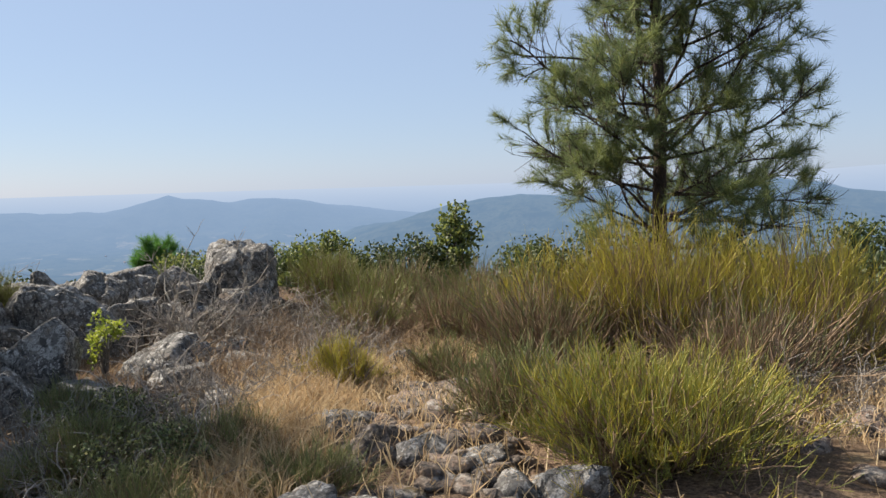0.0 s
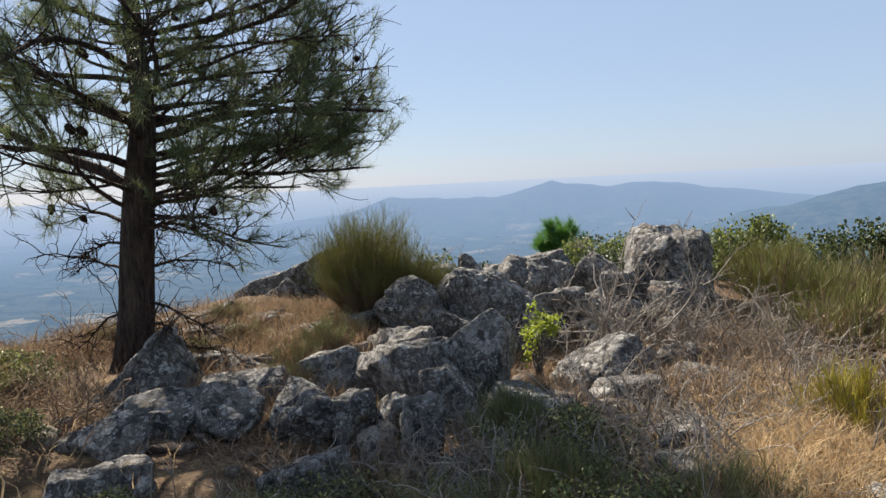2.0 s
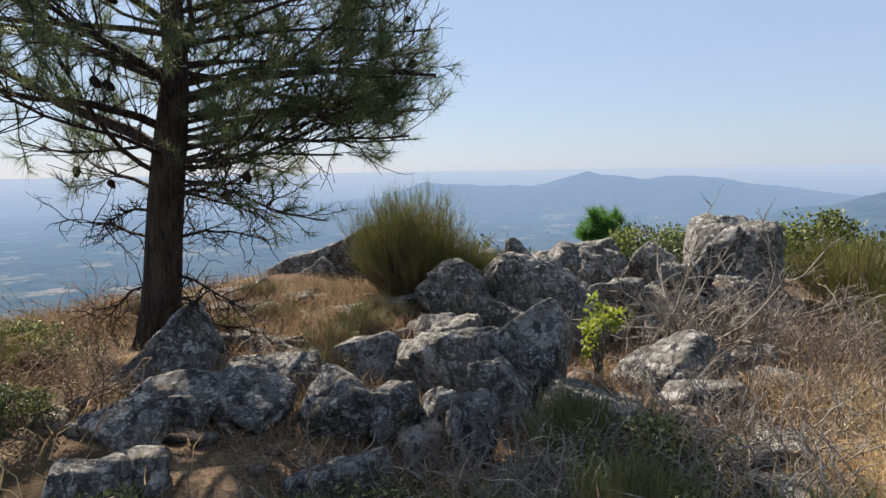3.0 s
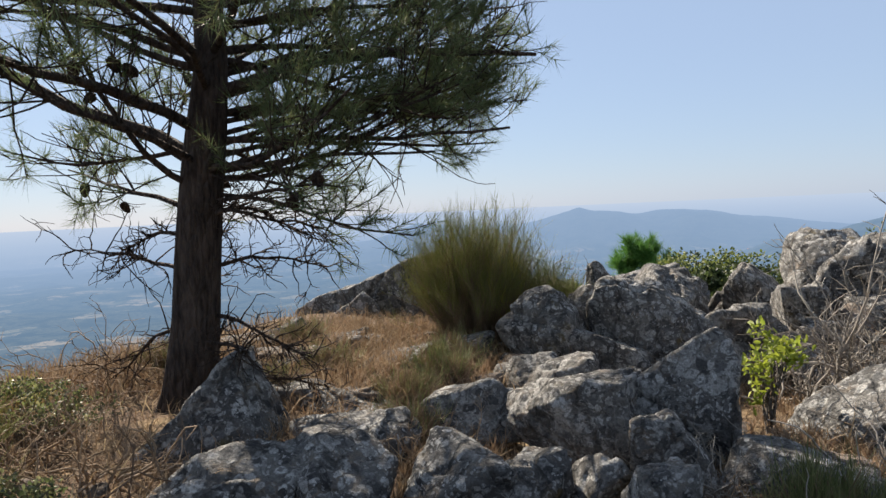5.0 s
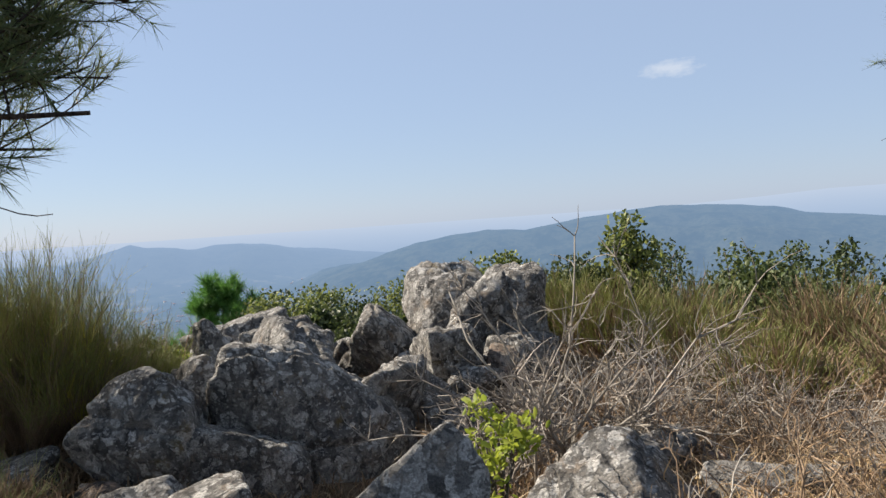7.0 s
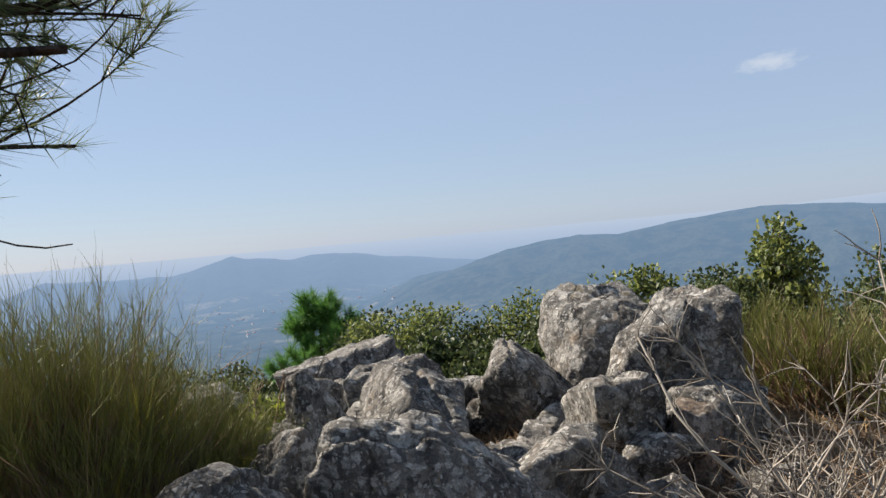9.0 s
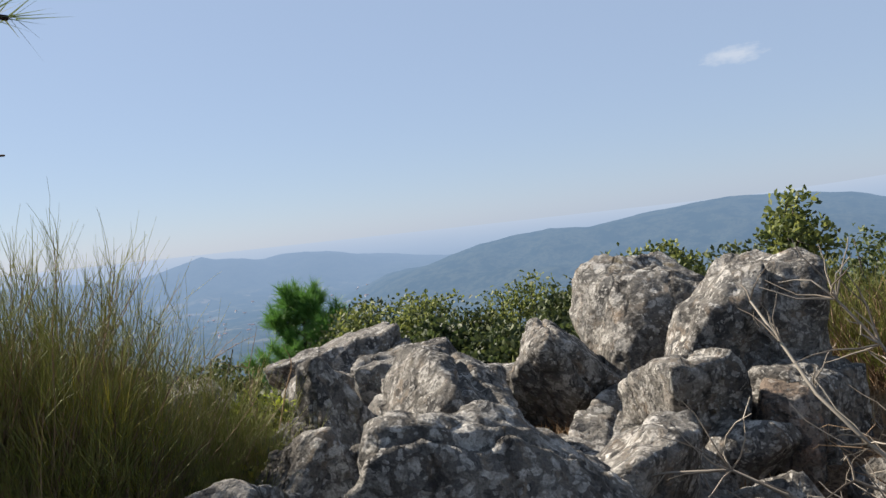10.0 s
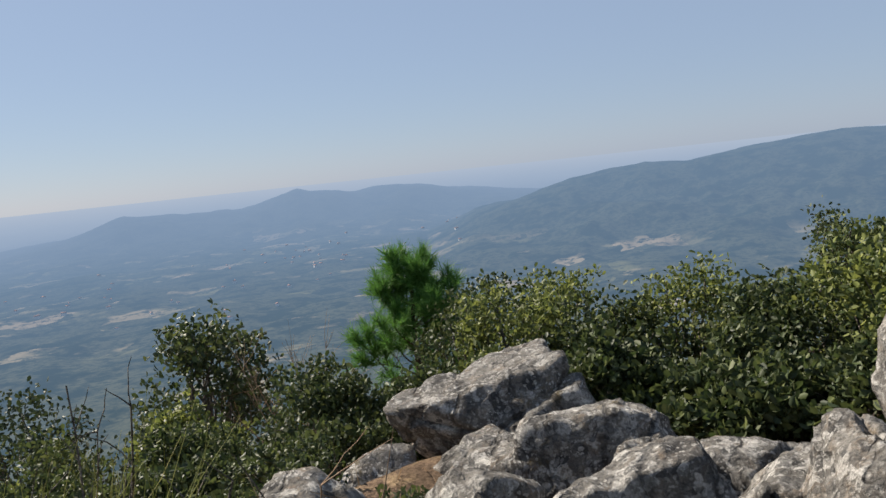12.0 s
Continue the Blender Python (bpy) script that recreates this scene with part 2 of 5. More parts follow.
def unit(v):
    return v / np.maximum(np.linalg.norm(v, axis=-1, keepdims=True), 1e-9)


def tubes(P, R, sides=3):
    """Tapered tubes along n paths of k points. P: (n, k, 3), R: (n, k)."""
    P, R = np.asarray(P, float), np.asarray(R, float)
    n, k, _ = P.shape
    T = unit(np.gradient(P, axis=1))
    ref = np.where(np.abs(T[:, :1, 2:3]) > 0.9, np.array([1.0, 0, 0]), np.array([0, 0, 1.0]))
    A = unit(np.cross(T, ref))
    B = np.cross(T, A)
    a = np.arange(sides) * 2 * np.pi / sides
    ring = A[:, :, None] * np.cos(a)[:, None] + B[:, :, None] * np.sin(a)[:, None]
    V = P[:, :, None] + ring * R[:, :, None, None]
    i = np.arange(n)[:, None, None] * k * sides + np.arange(k - 1)[:, None] * sides
    j, j2 = np.arange(sides), (np.arange(sides) + 1) % sides
    Q = np.stack([i + j, i + j2, i + j2 + sides, i + j + sides], -1).reshape(-1, 4)
    return V.reshape(-1, 3), Q


def joined(pieces):
    vs, qs, at = [], [], 0
    for v, q in pieces:
        vs.append(v)
        qs.append(q + at)
        at += len(v)
    return np.concatenate(vs), np.concatenate(qs)


def wander(rng, start, way, length, k, bend, droop=0.0):
    """Curved paths from start points along ways, n at a time."""
    n = len(start)
    P = np.zeros((n, k, 3))
    P[:, 0] = start
    d = unit(way)
    step = (np.broadcast_to(length, (n,)) / (k - 1))[:, None]
    for i in range(1, k):
        d = unit(d + rng.normal(0, bend, (n, 3)) + np.array([0, 0, -droop]))
        P[:, i] = P[:, i - 1] + d * step
    return P


def leaves(rng, pos, size, up=0.4, wide=0.55):
    """Folded six-cornered leaves, one at each place."""
    n = len(pos)
    d = unit(rng.normal(0, 1, (n, 3)) + np.array([0, 0, up]))
    s = unit(np.cross(d, rng.normal(0, 1, (n, 3))))
    nrm = np.cross(d, s)
    L = size * rng.uniform(0.65, 1.25, (n, 1))
    W = L * wide * 0.5
    base, tip = pos, pos + d * L
    out = []
    for sg in (1, -1):
        out += [pos + d * L * 0.3 + sg * s * W * 0.8 + nrm * W * 0.35, pos + d * L * 0.7 + sg * s * W + nrm * W * 0.45]
    V = np.stack([base, out[0], out[1], tip, out[3], out[2]], 1).reshape(-1, 3)
    i = np.arange(n)[:, None] * 6
    Q = np.concatenate([i + np.array([0, 1, 2, 3]), i + np.array([3, 4, 5, 0])])
    return V, Q


# ---- the land ----
def profile(table, x):
    t = np.array(table, float)
    o = np.argsort(t[:, 0])
    return np.interp(x, t[o, 0], t[o, 1])


FAR_RIDGE = [(60, -4.2), (48, -3.4), (41, -2.7), (37.4, -2.3), (33.4, -1.15), (29, -1.4), (25.3, -1.55), (22.8, -0.95), (21.0, -0.42), (19.8, -0.75), (16.4, -1.06), (14.8, -0.92), (13.4, -0.77), (11.8, -1.0), (7.6, -1.75), (3, -2.3), (-8, -3.4), (-30, -4)]
NEAR_RIDGE = [(30, -14), (16, -8), (11, -5), (7.6, -3.55), (3.6, -2.65), (0, -1.85), (-2.4, -1.4), (-5.6, -1.05), (-8.5, -1.15), (-10.5, -0.85), (-13.4, -0.6), (-16, -0.3), (-18.7, -0.15), (-22.5, -0.25), (-26.5, -0.6), (-28.5, -1.2), (-40, -2.6), (-60, -4)]
HAZE_EDGE = [(70, -0.35), (0, -0.3), (-20, -0.2), (-26, 0.05), (-30, 0.3), (-45, 0.4), (-70, 0.0)]


def waves(x, y, seed, scale, octaves=4):
    """Smooth uneven relief from turned sine waves."""
    rng = np.random.RandomState(seed)
    out, amp = np.zeros_like(x), 1.0
    for _ in range(octaves):
        for _ in range(4):
            a, ph = rng.uniform(0, 6.28), rng.uniform(0, 6.28)
            out += amp * np.sin((x * np.cos(a) + y * np.sin(a)) * 6.28 / scale + ph + 0.8 * np.sin((x * np.sin(a) - y * np.cos(a)) * 4.1 / scale + ph)) / 4
        scale, amp = scale * 0.47, amp * 0.5
    return out


HOLLOW = [(-2.4, 2.7), (-3.5, 4.6), (-3.8, 6.8), (-3.2, 8.3)]      # the trodden dip between the rocks


def height(x, y):
    x, y = np.asarray(x, float), np.asarray(y, float)
    # hilltop
    z = 0.28 - 0.055 * np.clip(y - 3, 0, 5) * np.clip((x + 3) / 2, 0, 1)
    z = z - 0.02 * np.clip(x - 2, 0, 10)
    hollow = np.full(np.shape(x), 9.0)
    for (ax, ay), (bx, by) in list(zip(HOLLOW, HOLLOW[1:])) + [((-5.0, 9.7), (-4.4, 11.3))]:
        k = np.clip(((x - ax) * (bx - ax) + (y - ay) * (by - ay)) / ((bx - ax) ** 2 + (by - ay) ** 2), 0, 1)
        hollow = np.minimum(hollow, np.hypot(x - ax - k * (bx - ax), y - ay - k * (by - ay)))
    z = z - 0.27 * np.exp(-(hollow / 1.15) ** 2)
    d1, d2, d3, d4 = np.clip(y - 11.6 + 1.7 * np.clip((-x - 5.3) / 1.4, 0, 1), 0, None), np.clip(-x - 8.3, 0, None), np.clip(x - 9, 0, None), np.clip(-y - 6, 0, None)
    d = np.sqrt(d1 ** 2 + d2 ** 2 + d3 ** 2 * 0.4 + d4 ** 2 * 0.3)
    z = z - 0.42 * d - 0.0022 * np.minimum(d, 80) ** 2
    z = z + 0.05 * waves(x, y, 3, 1.7, 3) + 0.05 * waves(x, y, 4, 5.0, 2) + 0.25 * np.clip(d / 15, 0, 1) * waves(x, y, 5, 14.0, 3)
    # valley and hills
    r = np.hypot(x, y)
    head = np.degrees(np.arctan2(-x, y))
    far = -175 + 150 * np.exp(-np.clip(r - 60, 0, None) / 240.0) + 7 * waves(x, y, 8, 420.0, 4) * np.clip((r - 250) / 500, 0, 1)
    def ridge(table, at, front, back, rough):
        top = np.tan(np.radians(profile(table, head))) * at + 1.7
        w = np.where(r < at, np.exp(-((r - at) / front) ** 2), np.exp(-((r - at) / back) ** 2))
        return (top + 172) * w * (1 + rough * waves(x, y, 9, 300.0, 4) * (1 - w))
    far = far + np.maximum(ridge(FAR_RIDGE, 3000.0, 420, 500, 0.45), ridge(NEAR_RIDGE, 1900.0, 480, 420, 0.5))
    edge = np.tan(np.radians(profile(HAZE_EDGE, head))) * 4880 + 1.7
    k = np.clip((r - 3500) / 1380, 0, 1)
    far = far * (1 - k) + edge * k
    m = np.clip((r - 55) / 90, 0, 1)
    m = m * m * (3 - 2 * m)
    return z * (1 - m) + far * m


def ground_at(x, y):
    return float(height(np.array([x]), np.array([y]))[0])


def ring_sheet(name, radii, angles, centre):
    R, A = np.meshgrid(radii, angles, indexing="ij")
    x, y = centre[0] - R * np.sin(A), centre[1] + R * np.cos(A)
    V = np.stack([x, y, height(x, y)], -1)
    n, k = R.shape
    i = np.arange(n - 1)[:, None] * k + np.arange(k)
    i2 = np.arange(n - 1)[:, None] * k + (np.arange(k) + 1) % k
    Q = np.stack([i, i2, i2 + k, i + k], -1).reshape(-1, 4)
    return mesh_of(name, V.reshape(-1, 3), Q, smooth=True)


turns = np.radians(np.arange(0, 360, 0.9))
ground = made("ground", ring_sheet("ground", np.r_[0.02, np.geomspace(0.25, 160, 230)], turns, (-3.0, 6.0)), GROUND)
tagged(ground, "stony hilltop ground with dry straw-coloured soil", "ground", kind="structure")
fine_turns = np.radians(np.unique(np.r_[np.arange(-62, 80, 0.18), np.arange(80, 298, 2.0)]))
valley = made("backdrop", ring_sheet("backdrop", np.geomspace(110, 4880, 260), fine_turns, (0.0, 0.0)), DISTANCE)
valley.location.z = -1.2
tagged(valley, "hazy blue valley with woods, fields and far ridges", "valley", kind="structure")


# ---- rocks ----
def rock_mesh(name, size, seed, planes=13, blunt=26.0, rough=0.05, level=4, layers=0.0, cuts=(), splits=3):
    """A weathered boulder: a convex block cut by planes, split along joints into stepped blocks, then worn by noise. It fills the box size."""
    rng = np.random.RandomState(seed)
    bm = bmesh.new()
    bmesh.ops.create_icosphere(bm, subdivisions=level, radius=1.0)
    D = unit(np.array([v.co for v in bm.verts]))
    N = unit(rng.normal(0, 1, (planes, 3)))
    off = rng.uniform(0.5, 0.98, planes)
    N = np.concatenate([N, [[0, 0, 1], [0, 0, -1], [1, 0, 0], [-1, 0, 0], [0, 1, 0], [0, -1, 0]]])
    off = np.r_[off, [0.9] * 6]
    if len(cuts):
        C = np.array(cuts, float)
        N = np.concatenate([N, unit(C[:, :3])])
        off = np.r_[off, C[:, 3]]
    q = np.maximum(D @ N.T, 0.0) / off
    rad = 1.0 / np.maximum((q ** blunt).sum(1) ** (1 / blunt), 1e-6)
    P = D * rad[:, None]
    P = P / np.abs(P).max(0)
    off3 = Vector(rng.uniform(-50, 50, 3))
    big = max(size)
    half = np.array(size) / 2
    W = P * half / big
    n1, n2, n3 = np.empty(len(P)), np.empty(len(P)), np.empty(len(P))
    for i, w in enumerate(W):
        w = Vector(w)
        n1[i] = noise.fractal(w * 3.2 + off3, 0.9, 2.1, 5)
        n2[i] = noise.fractal(w * 11.0 + off3, 0.8, 2.2, 4)
        n3[i] = 1.0 - 2.2 * abs(noise.noise(w * 7.0 + off3))
    k = 1 + rough * (1.5 * n1 + 0.55 * n2 + 0.35 * n3)
    if layers:
        k += layers * np.sin((W[:, 2] + 0.25 * W[:, 0]) * 34 + 4 * n1)
    # joints: the block on one side of each stands proud of the other, with an open crack between
    for _ in range(splits):
        nn = unit(rng.normal(0, 1, 3) * np.array([1.0, 1.0, 0.8]))
        d = W @ nn + 0.045 * n1 - rng.uniform(-0.3, 0.3)
        k += rng.uniform(0.015, 0.05) * np.tanh(d / 0.02) - 0.085 * np.exp(-(d / 0.014) ** 2)
    out = P * half * k[:, None]
    out *= half / np.abs(out).max(0)
    for v, p in zip(bm.verts, out):
        v.co = p
    bm.normal_update()
    me = bpy.data.meshes.new(name)
    bm.to_mesh(me)
    bm.free()
    me.polygons.foreach_set("use_smooth", np.ones(len(me.polygons), bool))
    return me


def boulder(label, x, y, top, size, turn=0.0, lean=(0, 0), seed=1, material=None, level=5, planes=11, blunt=30.0, layers=0.0, rough=0.05, category="rock", cuts=(), splits=3):
    size = (size[0], size[1], max(size[2], top - ground_at(x, y) + 0.1))
    ob = made("boulder", rock_mesh("boulder", size, seed, planes, blunt, rough, level, layers, cuts, splits), material or ROCK)
    m = pose(x, y, 0, lean[0], lean[1], turn)
    crown = max((m @ v.co).z for v in ob.data.vertices)
    ob.matrix_world = Matrix.Translation((0, 0, top - crown)) @ m
    return tagged(ob, label, category)


# the crest outcrop: the domes and slabs nearest the path
boulder("rounded grey boulder with pale lichen, beside a broom bush", -4.83, 7.4, 0.82, (0.68, 0.72, 1.0), 12, (4, -6), 11, level=6, blunt=14)
boulder("large dark domed boulder spotted with pale lichen", -4.0, 8.0, 0.86, (1.2, 0.78, 1.2), -8, (4, 8), 12, level=6, blunt=12, planes=7, cuts=[(0.55, 0, 0.8, 0.62)])
boulder("low rounded rock at the foot of a domed boulder", -4.3, 7.55, 0.52, (0.7, 0.5, 0.7), 10, (0, 6), 13)
boulder("pale rounded rock leaning on a domed boulder", -4.72, 8.2, 0.75, (0.62, 0.55, 0.95), 20, (0, -14), 113, level=6, blunt=16)
boulder("upright narrow fin of pale grey rock", -4.72, 8.82, 0.90, (0.42, 0.8, 1.1), -24, (-4, -16), 14, level=6, planes=8, cuts=[(-0.8, 0, 0.6, 0.5)])
boulder("sloping pale slab beside an upright fin of rock", -5.0, 8.75, 0.62, (0.5, 0.8, 0.75), -20, (0, -26), 66, planes=8)
boulder("broad pale grey boulder with cracked top", -4.36, 8.98, 0.84, (0.80, 0.85, 1.15), 6, (0, 7), 15, level=6, blunt=14, planes=8)
boulder("flat pale slab behind a broad boulder", -4.4, 9.62, 0.58, (0.7, 0.6, 0.7), 14, (0, 4), 76)
boulder("flat lichened slab beside a domed boulder", -3.72, 8.35, 0.60, (0.62, 0.6, 0.8), -14, (0, 8), 28)
boulder("long slab of grey rock with a sheer end", -4.5, 10.1, 0.72, (0.85, 0.6, 0.85), 16, (0, -10), 18, level=6, planes=8, cuts=[(0, -0.9, 0.3, 0.7)])
boulder("grey rounded rock among slabs on the crest", -4.68, 11.05, 0.56, (1.0, 0.9, 0.95), -12, (0, -10), 17, level=6)
boulder("flat-topped layered rock at the edge of the slope", -5.38, 11.85, 0.60, (1.35, 1.1, 0.95), 12, (5, -9), 16, level=6, layers=0.014, planes=8)
boulder("low grey rock between slabs on the crest", -5.22, 10.2, 0.58, (0.66, 0.62, 0.75), 60, (0, 6), 75)
boulder("low pale stone beside layered rock", -5.76, 10.1, 0.58, (0.58, 0.6, 0.75), 30, (0, -8), 19)
boulder("small grey stone beside layered rock", -5.0, 9.65, 0.50, (0.32, 0.32, 0.5), 80, (0, 0), 20, level=4)
boulder("low pale rock between slabs on the crest", -5.35, 11.1, 0.34, (0.8, 0.7, 0.65), 20, (0, -6), 67)
boulder("small pale stone at the edge of the slope", -5.95, 11.2, 0.24, (0.5, 0.45, 0.45), 5, (0, 0), 71, level=4)
boulder("pale flat rock beside the summit outcrop", -3.95, 11.0, 0.34, (0.9, 0.8, 0.75), 8, (0, 6), 168)
boulder("low grey rock between boulders", -4.0, 10.55, 0.46, (0.6, 0.6, 0.65), 50, (0, 5), 68)

# the summit outcrop
boulder("tall leaning grey rock of the summit outcrop", -3.08, 10.45, 1.08, (1.12, 1.0, 1.75), 10, (4, -6), 121, level=6, planes=6, blunt=12, rough=0.065, cuts=[(-0.85, -0.1, 0.5, 0.66), (-0.2, -0.8, 0.5, 0.8)])
boulder("pale sloping shoulder of the summit outcrop", -3.62, 10.15, 0.76, (0.8, 0.75, 0.9), 14, (0, -28), 23, level=6, planes=8)
boulder("tall rounded rock with pale lichen, split from its neighbour", -2.68, 9.92, 1.07, (0.98, 1.0, 1.75), -6, (3, 3), 122, level=6, planes=6, blunt=8, rough=0.065, layers=0.006, cuts=[(0.95, 0.1, 0.1, 0.86), (-0.6, 0, 0.8, 0.8)])
boulder("weathered grey rock at the foot of a tall outcrop", -3.05, 9.35, 0.68, (0.6, 0.62, 1.0), 20, (0, -10), 24, layers=0.012)
boulder("dark lichened rock under the tall outcrop", -2.6, 9.35, 0.56, (0.62, 0.6, 0.9), -12, (0, 4), 124, layers=0.012)
boulder("flat ochre-stained stone wedged in the outcrop", -2.74, 9.08, 0.50, (0.34, 0.4, 0.18), 10, (0, 4), 25, ROCK_WARM, level=4)
boulder("flat pale stone wedged in the outcrop", -2.95, 8.98, 0.40, (0.5, 0.42, 0.24), -14, (0, -5), 26, level=4)
boulder("pale mossy block at the foot of the outcrop", -3.34, 8.85, 0.46, (0.48, 0.5, 0.65), -15, (0, -8), 73)
boulder("low grey rock below a tall outcrop", -3.05, 8.35, 0.36, (0.62, 0.5, 0.55), 10, (0, -5), 27)
boulder("dark rock wedged below a tall outcrop", -3.5, 9.5, 0.42, (0.6, 0.6, 0.7), 15, (0, 12), 72)
boulder("dark rock in the hollow beside a tall outcrop", -3.75, 9.1, 0.30, (0.6, 0.6, 0.5), 35, (0, 0), 74)
boulder("small grey rock below the outcrop", -2.45, 8.75, 0.28, (0.5, 0.4, 0.4), 35, (0, 0), 174, level=4)

# the rocks in the shade of the pine
boulder("pointed slab of dark rock rising to a tip", -3.66, 6.22, 0.77, (1.25, 0.62, 0.8), 14, (0, -24), 29, level=6, planes=6, cuts=[(0.9, 0, -0.35, 0.72), (-0.35, 0, 0.94, 0.55), (0, -0.8, 0.5, 0.8)])
boulder("dark sloping foot of a pointed slab", -3.92, 5.92, 0.56, (0.85, 0.6, 0.7), 10, (0, -22), 129, level=6, planes=8)
boulder("dark lichened block below a pointed slab", -3.42, 5.72, 0.46, (0.42, 0.36, 0.6), 24, (0, 0), 130)
boulder("broad low rock with white lichen spots", -2.62, 6.75, 0.47, (0.88, 0.66, 0.75), -6, (0, 3), 30, level=6, blunt=16)
boulder("pale low stone beside a lichened rock", -1.76, 6.9, 0.28, (0.82, 0.5, 0.5), 10, (0, 4), 31)
boulder("pale pointed stone below the outcrop", -2.2, 7.4, 0.32, (0.34, 0.3, 0.45), 20, (12, 10), 32, level=4)
boulder("low ridged slab of dark rock", -4.3, 6.5, 0.49, (0.62, 0.5, 0.5), 18, (0, -14), 33, layers=0.014)
boulder("low dark slab lying in dry grass", -4.62, 5.88, 0.45, (0.75, 0.45, 0.5), 14, (0, -12), 34, layers=0.014)
boulder("low dark slab between rocks and dry grass", -4.62, 6.85, 0.42, (0.7, 0.5, 0.5), 12, (0, -10), 134)
boulder("long pale slab lying in dry grass", -6.0, 6.9, 0.40, (0.95, 0.5, 0.3), 12, (0, -10), 35)
boulder("flat pale slab on the grassy crest", -5.68, 7.3, 0.43, (0.95, 0.5, 0.34), 4, (0, -8), 36)
boulder("flat low stone on the grassy crest", -6.65, 7.2, 0.40, (0.8, 0.5, 0.26), -8, (0, -6), 37, ROCK_WARM, level=4)
boulder("sloping slab of grey rock at the cliff edge", -7.6, 9.2, 0.96, (2.1, 0.8, 1.3), 10, (0, -36), 38, level=6, planes=8)
boulder("second sloping slab at the cliff edge", -7.8, 8.85, 0.58, (1.5, 0.6, 1.0), 6, (0, -34), 138, planes=8)
boulder("low grey rock at the cliff edge", -8.3, 8.6, 0.22, (0.8, 0.6, 0.5), 0, (0, -10), 39)
boulder("pointed cone-shaped rock at the foot of a pine", -5.55, 4.9, 0.72, (1.2, 0.8, 1.15), 14, (4, 6), 144, level=6, planes=6, blunt=30, cuts=[(-0.8, -0.1, 0.6, 0.60), (0.8, 0.1, 0.6, 0.50), (0, -0.8, 0.5, 0.68)])
boulder("low slab of dark grey rock below a pointed rock", -5.0, 4.35, 0.46, (0.78, 0.5, 0.5), 16, (0, -10), 41, cuts=[(0, -0.8, 0.6, 0.6)])
boulder("dark layered rock in the shade of a pine", -4.56, 4.65, 0.47, (0.7, 0.5, 0.5), -4, (0, 3), 42, layers=0.014)
boulder("pale-spotted rock in the shade of a pine", -4.14, 4.95, 0.46, (0.5, 0.45, 0.5), 24, (0, 12), 43)
boulder("low grey rock in dry scrub", -3.84, 5.12, 0.38, (0.36, 0.4, 0.4), 40, (0, -6), 44)
boulder("low lichened rock in dry scrub", -3.62, 5.3, 0.34, (0.3, 0.34, 0.4), 10, (0, 10), 142, level=4)
boulder("small dark rock behind green scrub", -3.28, 5.05, 0.42, (0.34, 0.3, 0.45), -20, (0, -6), 77, level=4)
boulder("pale flat stone on brown litter", -3.42, 4.75, 0.33, (0.3, 0.22, 0.2), 10, (0, 4), 143, ROCK_WARM, level=4)
boulder("low dark boulder beside dead scrub", -4.42, 3.4, 0.35, (0.5, 0.4, 0.4), 24, (0, 4), 45)
boulder("pale low slab beside dead scrub", -4.55, 2.95, 0.36, (0.75, 0.5, 0.4), 34, (0, -16), 46)
boulder("small grey rock in dead scrub", -4.38, 3.75, 0.32, (0.42, 0.32, 0.38), 10, (0, 0), 47)
boulder("lichened flat rock in green scrub", -4.95, 3.95, 0.42, (0.75, 0.4, 0.3), 14, (0, -14), 48)
boulder("low grey slab among green scrub", -4.95, 5.3, 0.38, (0.7, 0.5, 0.42), -12, (0, -8), 78)
boulder("grey slab beside a pointed rock", -5.35, 5.75, 0.38, (0.8, 0.5, 0.4), 20, (0, 6), 79)
boulder("pale low slab on the crest", -6.9, 6.5, 0.38, (0.9, 0.5, 0.3), -10, (0, -8), 80, ROCK_WARM)
boulder("grey slab lying in heathy scrub", -2.35, 6.3, 0.32, (0.8, 0.5, 0.3), -6, (0, -4), 49)
boulder("pale-spotted low slab among dead scrub", -2.85, 5.85, 0.30, (0.7, 0.45, 0.36), -8, (0, 6), 86)
boulder("grey stone lying in heathy scrub", -1.75, 5.65, 0.26, (0.55, 0.42, 0.3), 20, (0, -8), 50, level=4)
boulder("flat grey stone among straw", -1.6, 5.0, 0.30, (0.5, 0.4, 0.25), -30, (0, 12), 51, level=4)
boulder("dark grey slab in the shade of a pine", -3.55, 4.25, 0.34, (0.6, 0.4, 0.36), 12, (0, -6), 85)

# broken slabs lying about the grassy crest
rng = np.random.RandomState(44)
for n in range(22):
    sx, sy = rng.uniform(-7.9, -5.1), rng.uniform(5.5, 8.2)
    w = rng.uniform(0.3, 0.7)
    boulder("flat broken slab lying in russet grass", sx, sy, ground_at(sx, sy) + rng.uniform(0.05, 0.14), (w, w * rng.uniform(0.5, 0.8), rng.uniform(0.14, 0.24)), rng.uniform(-20, 40), (0, rng.uniform(-14, -2)), 500 + n, ROCK if n % 3 else ROCK_WARM, level=4, layers=0.012)

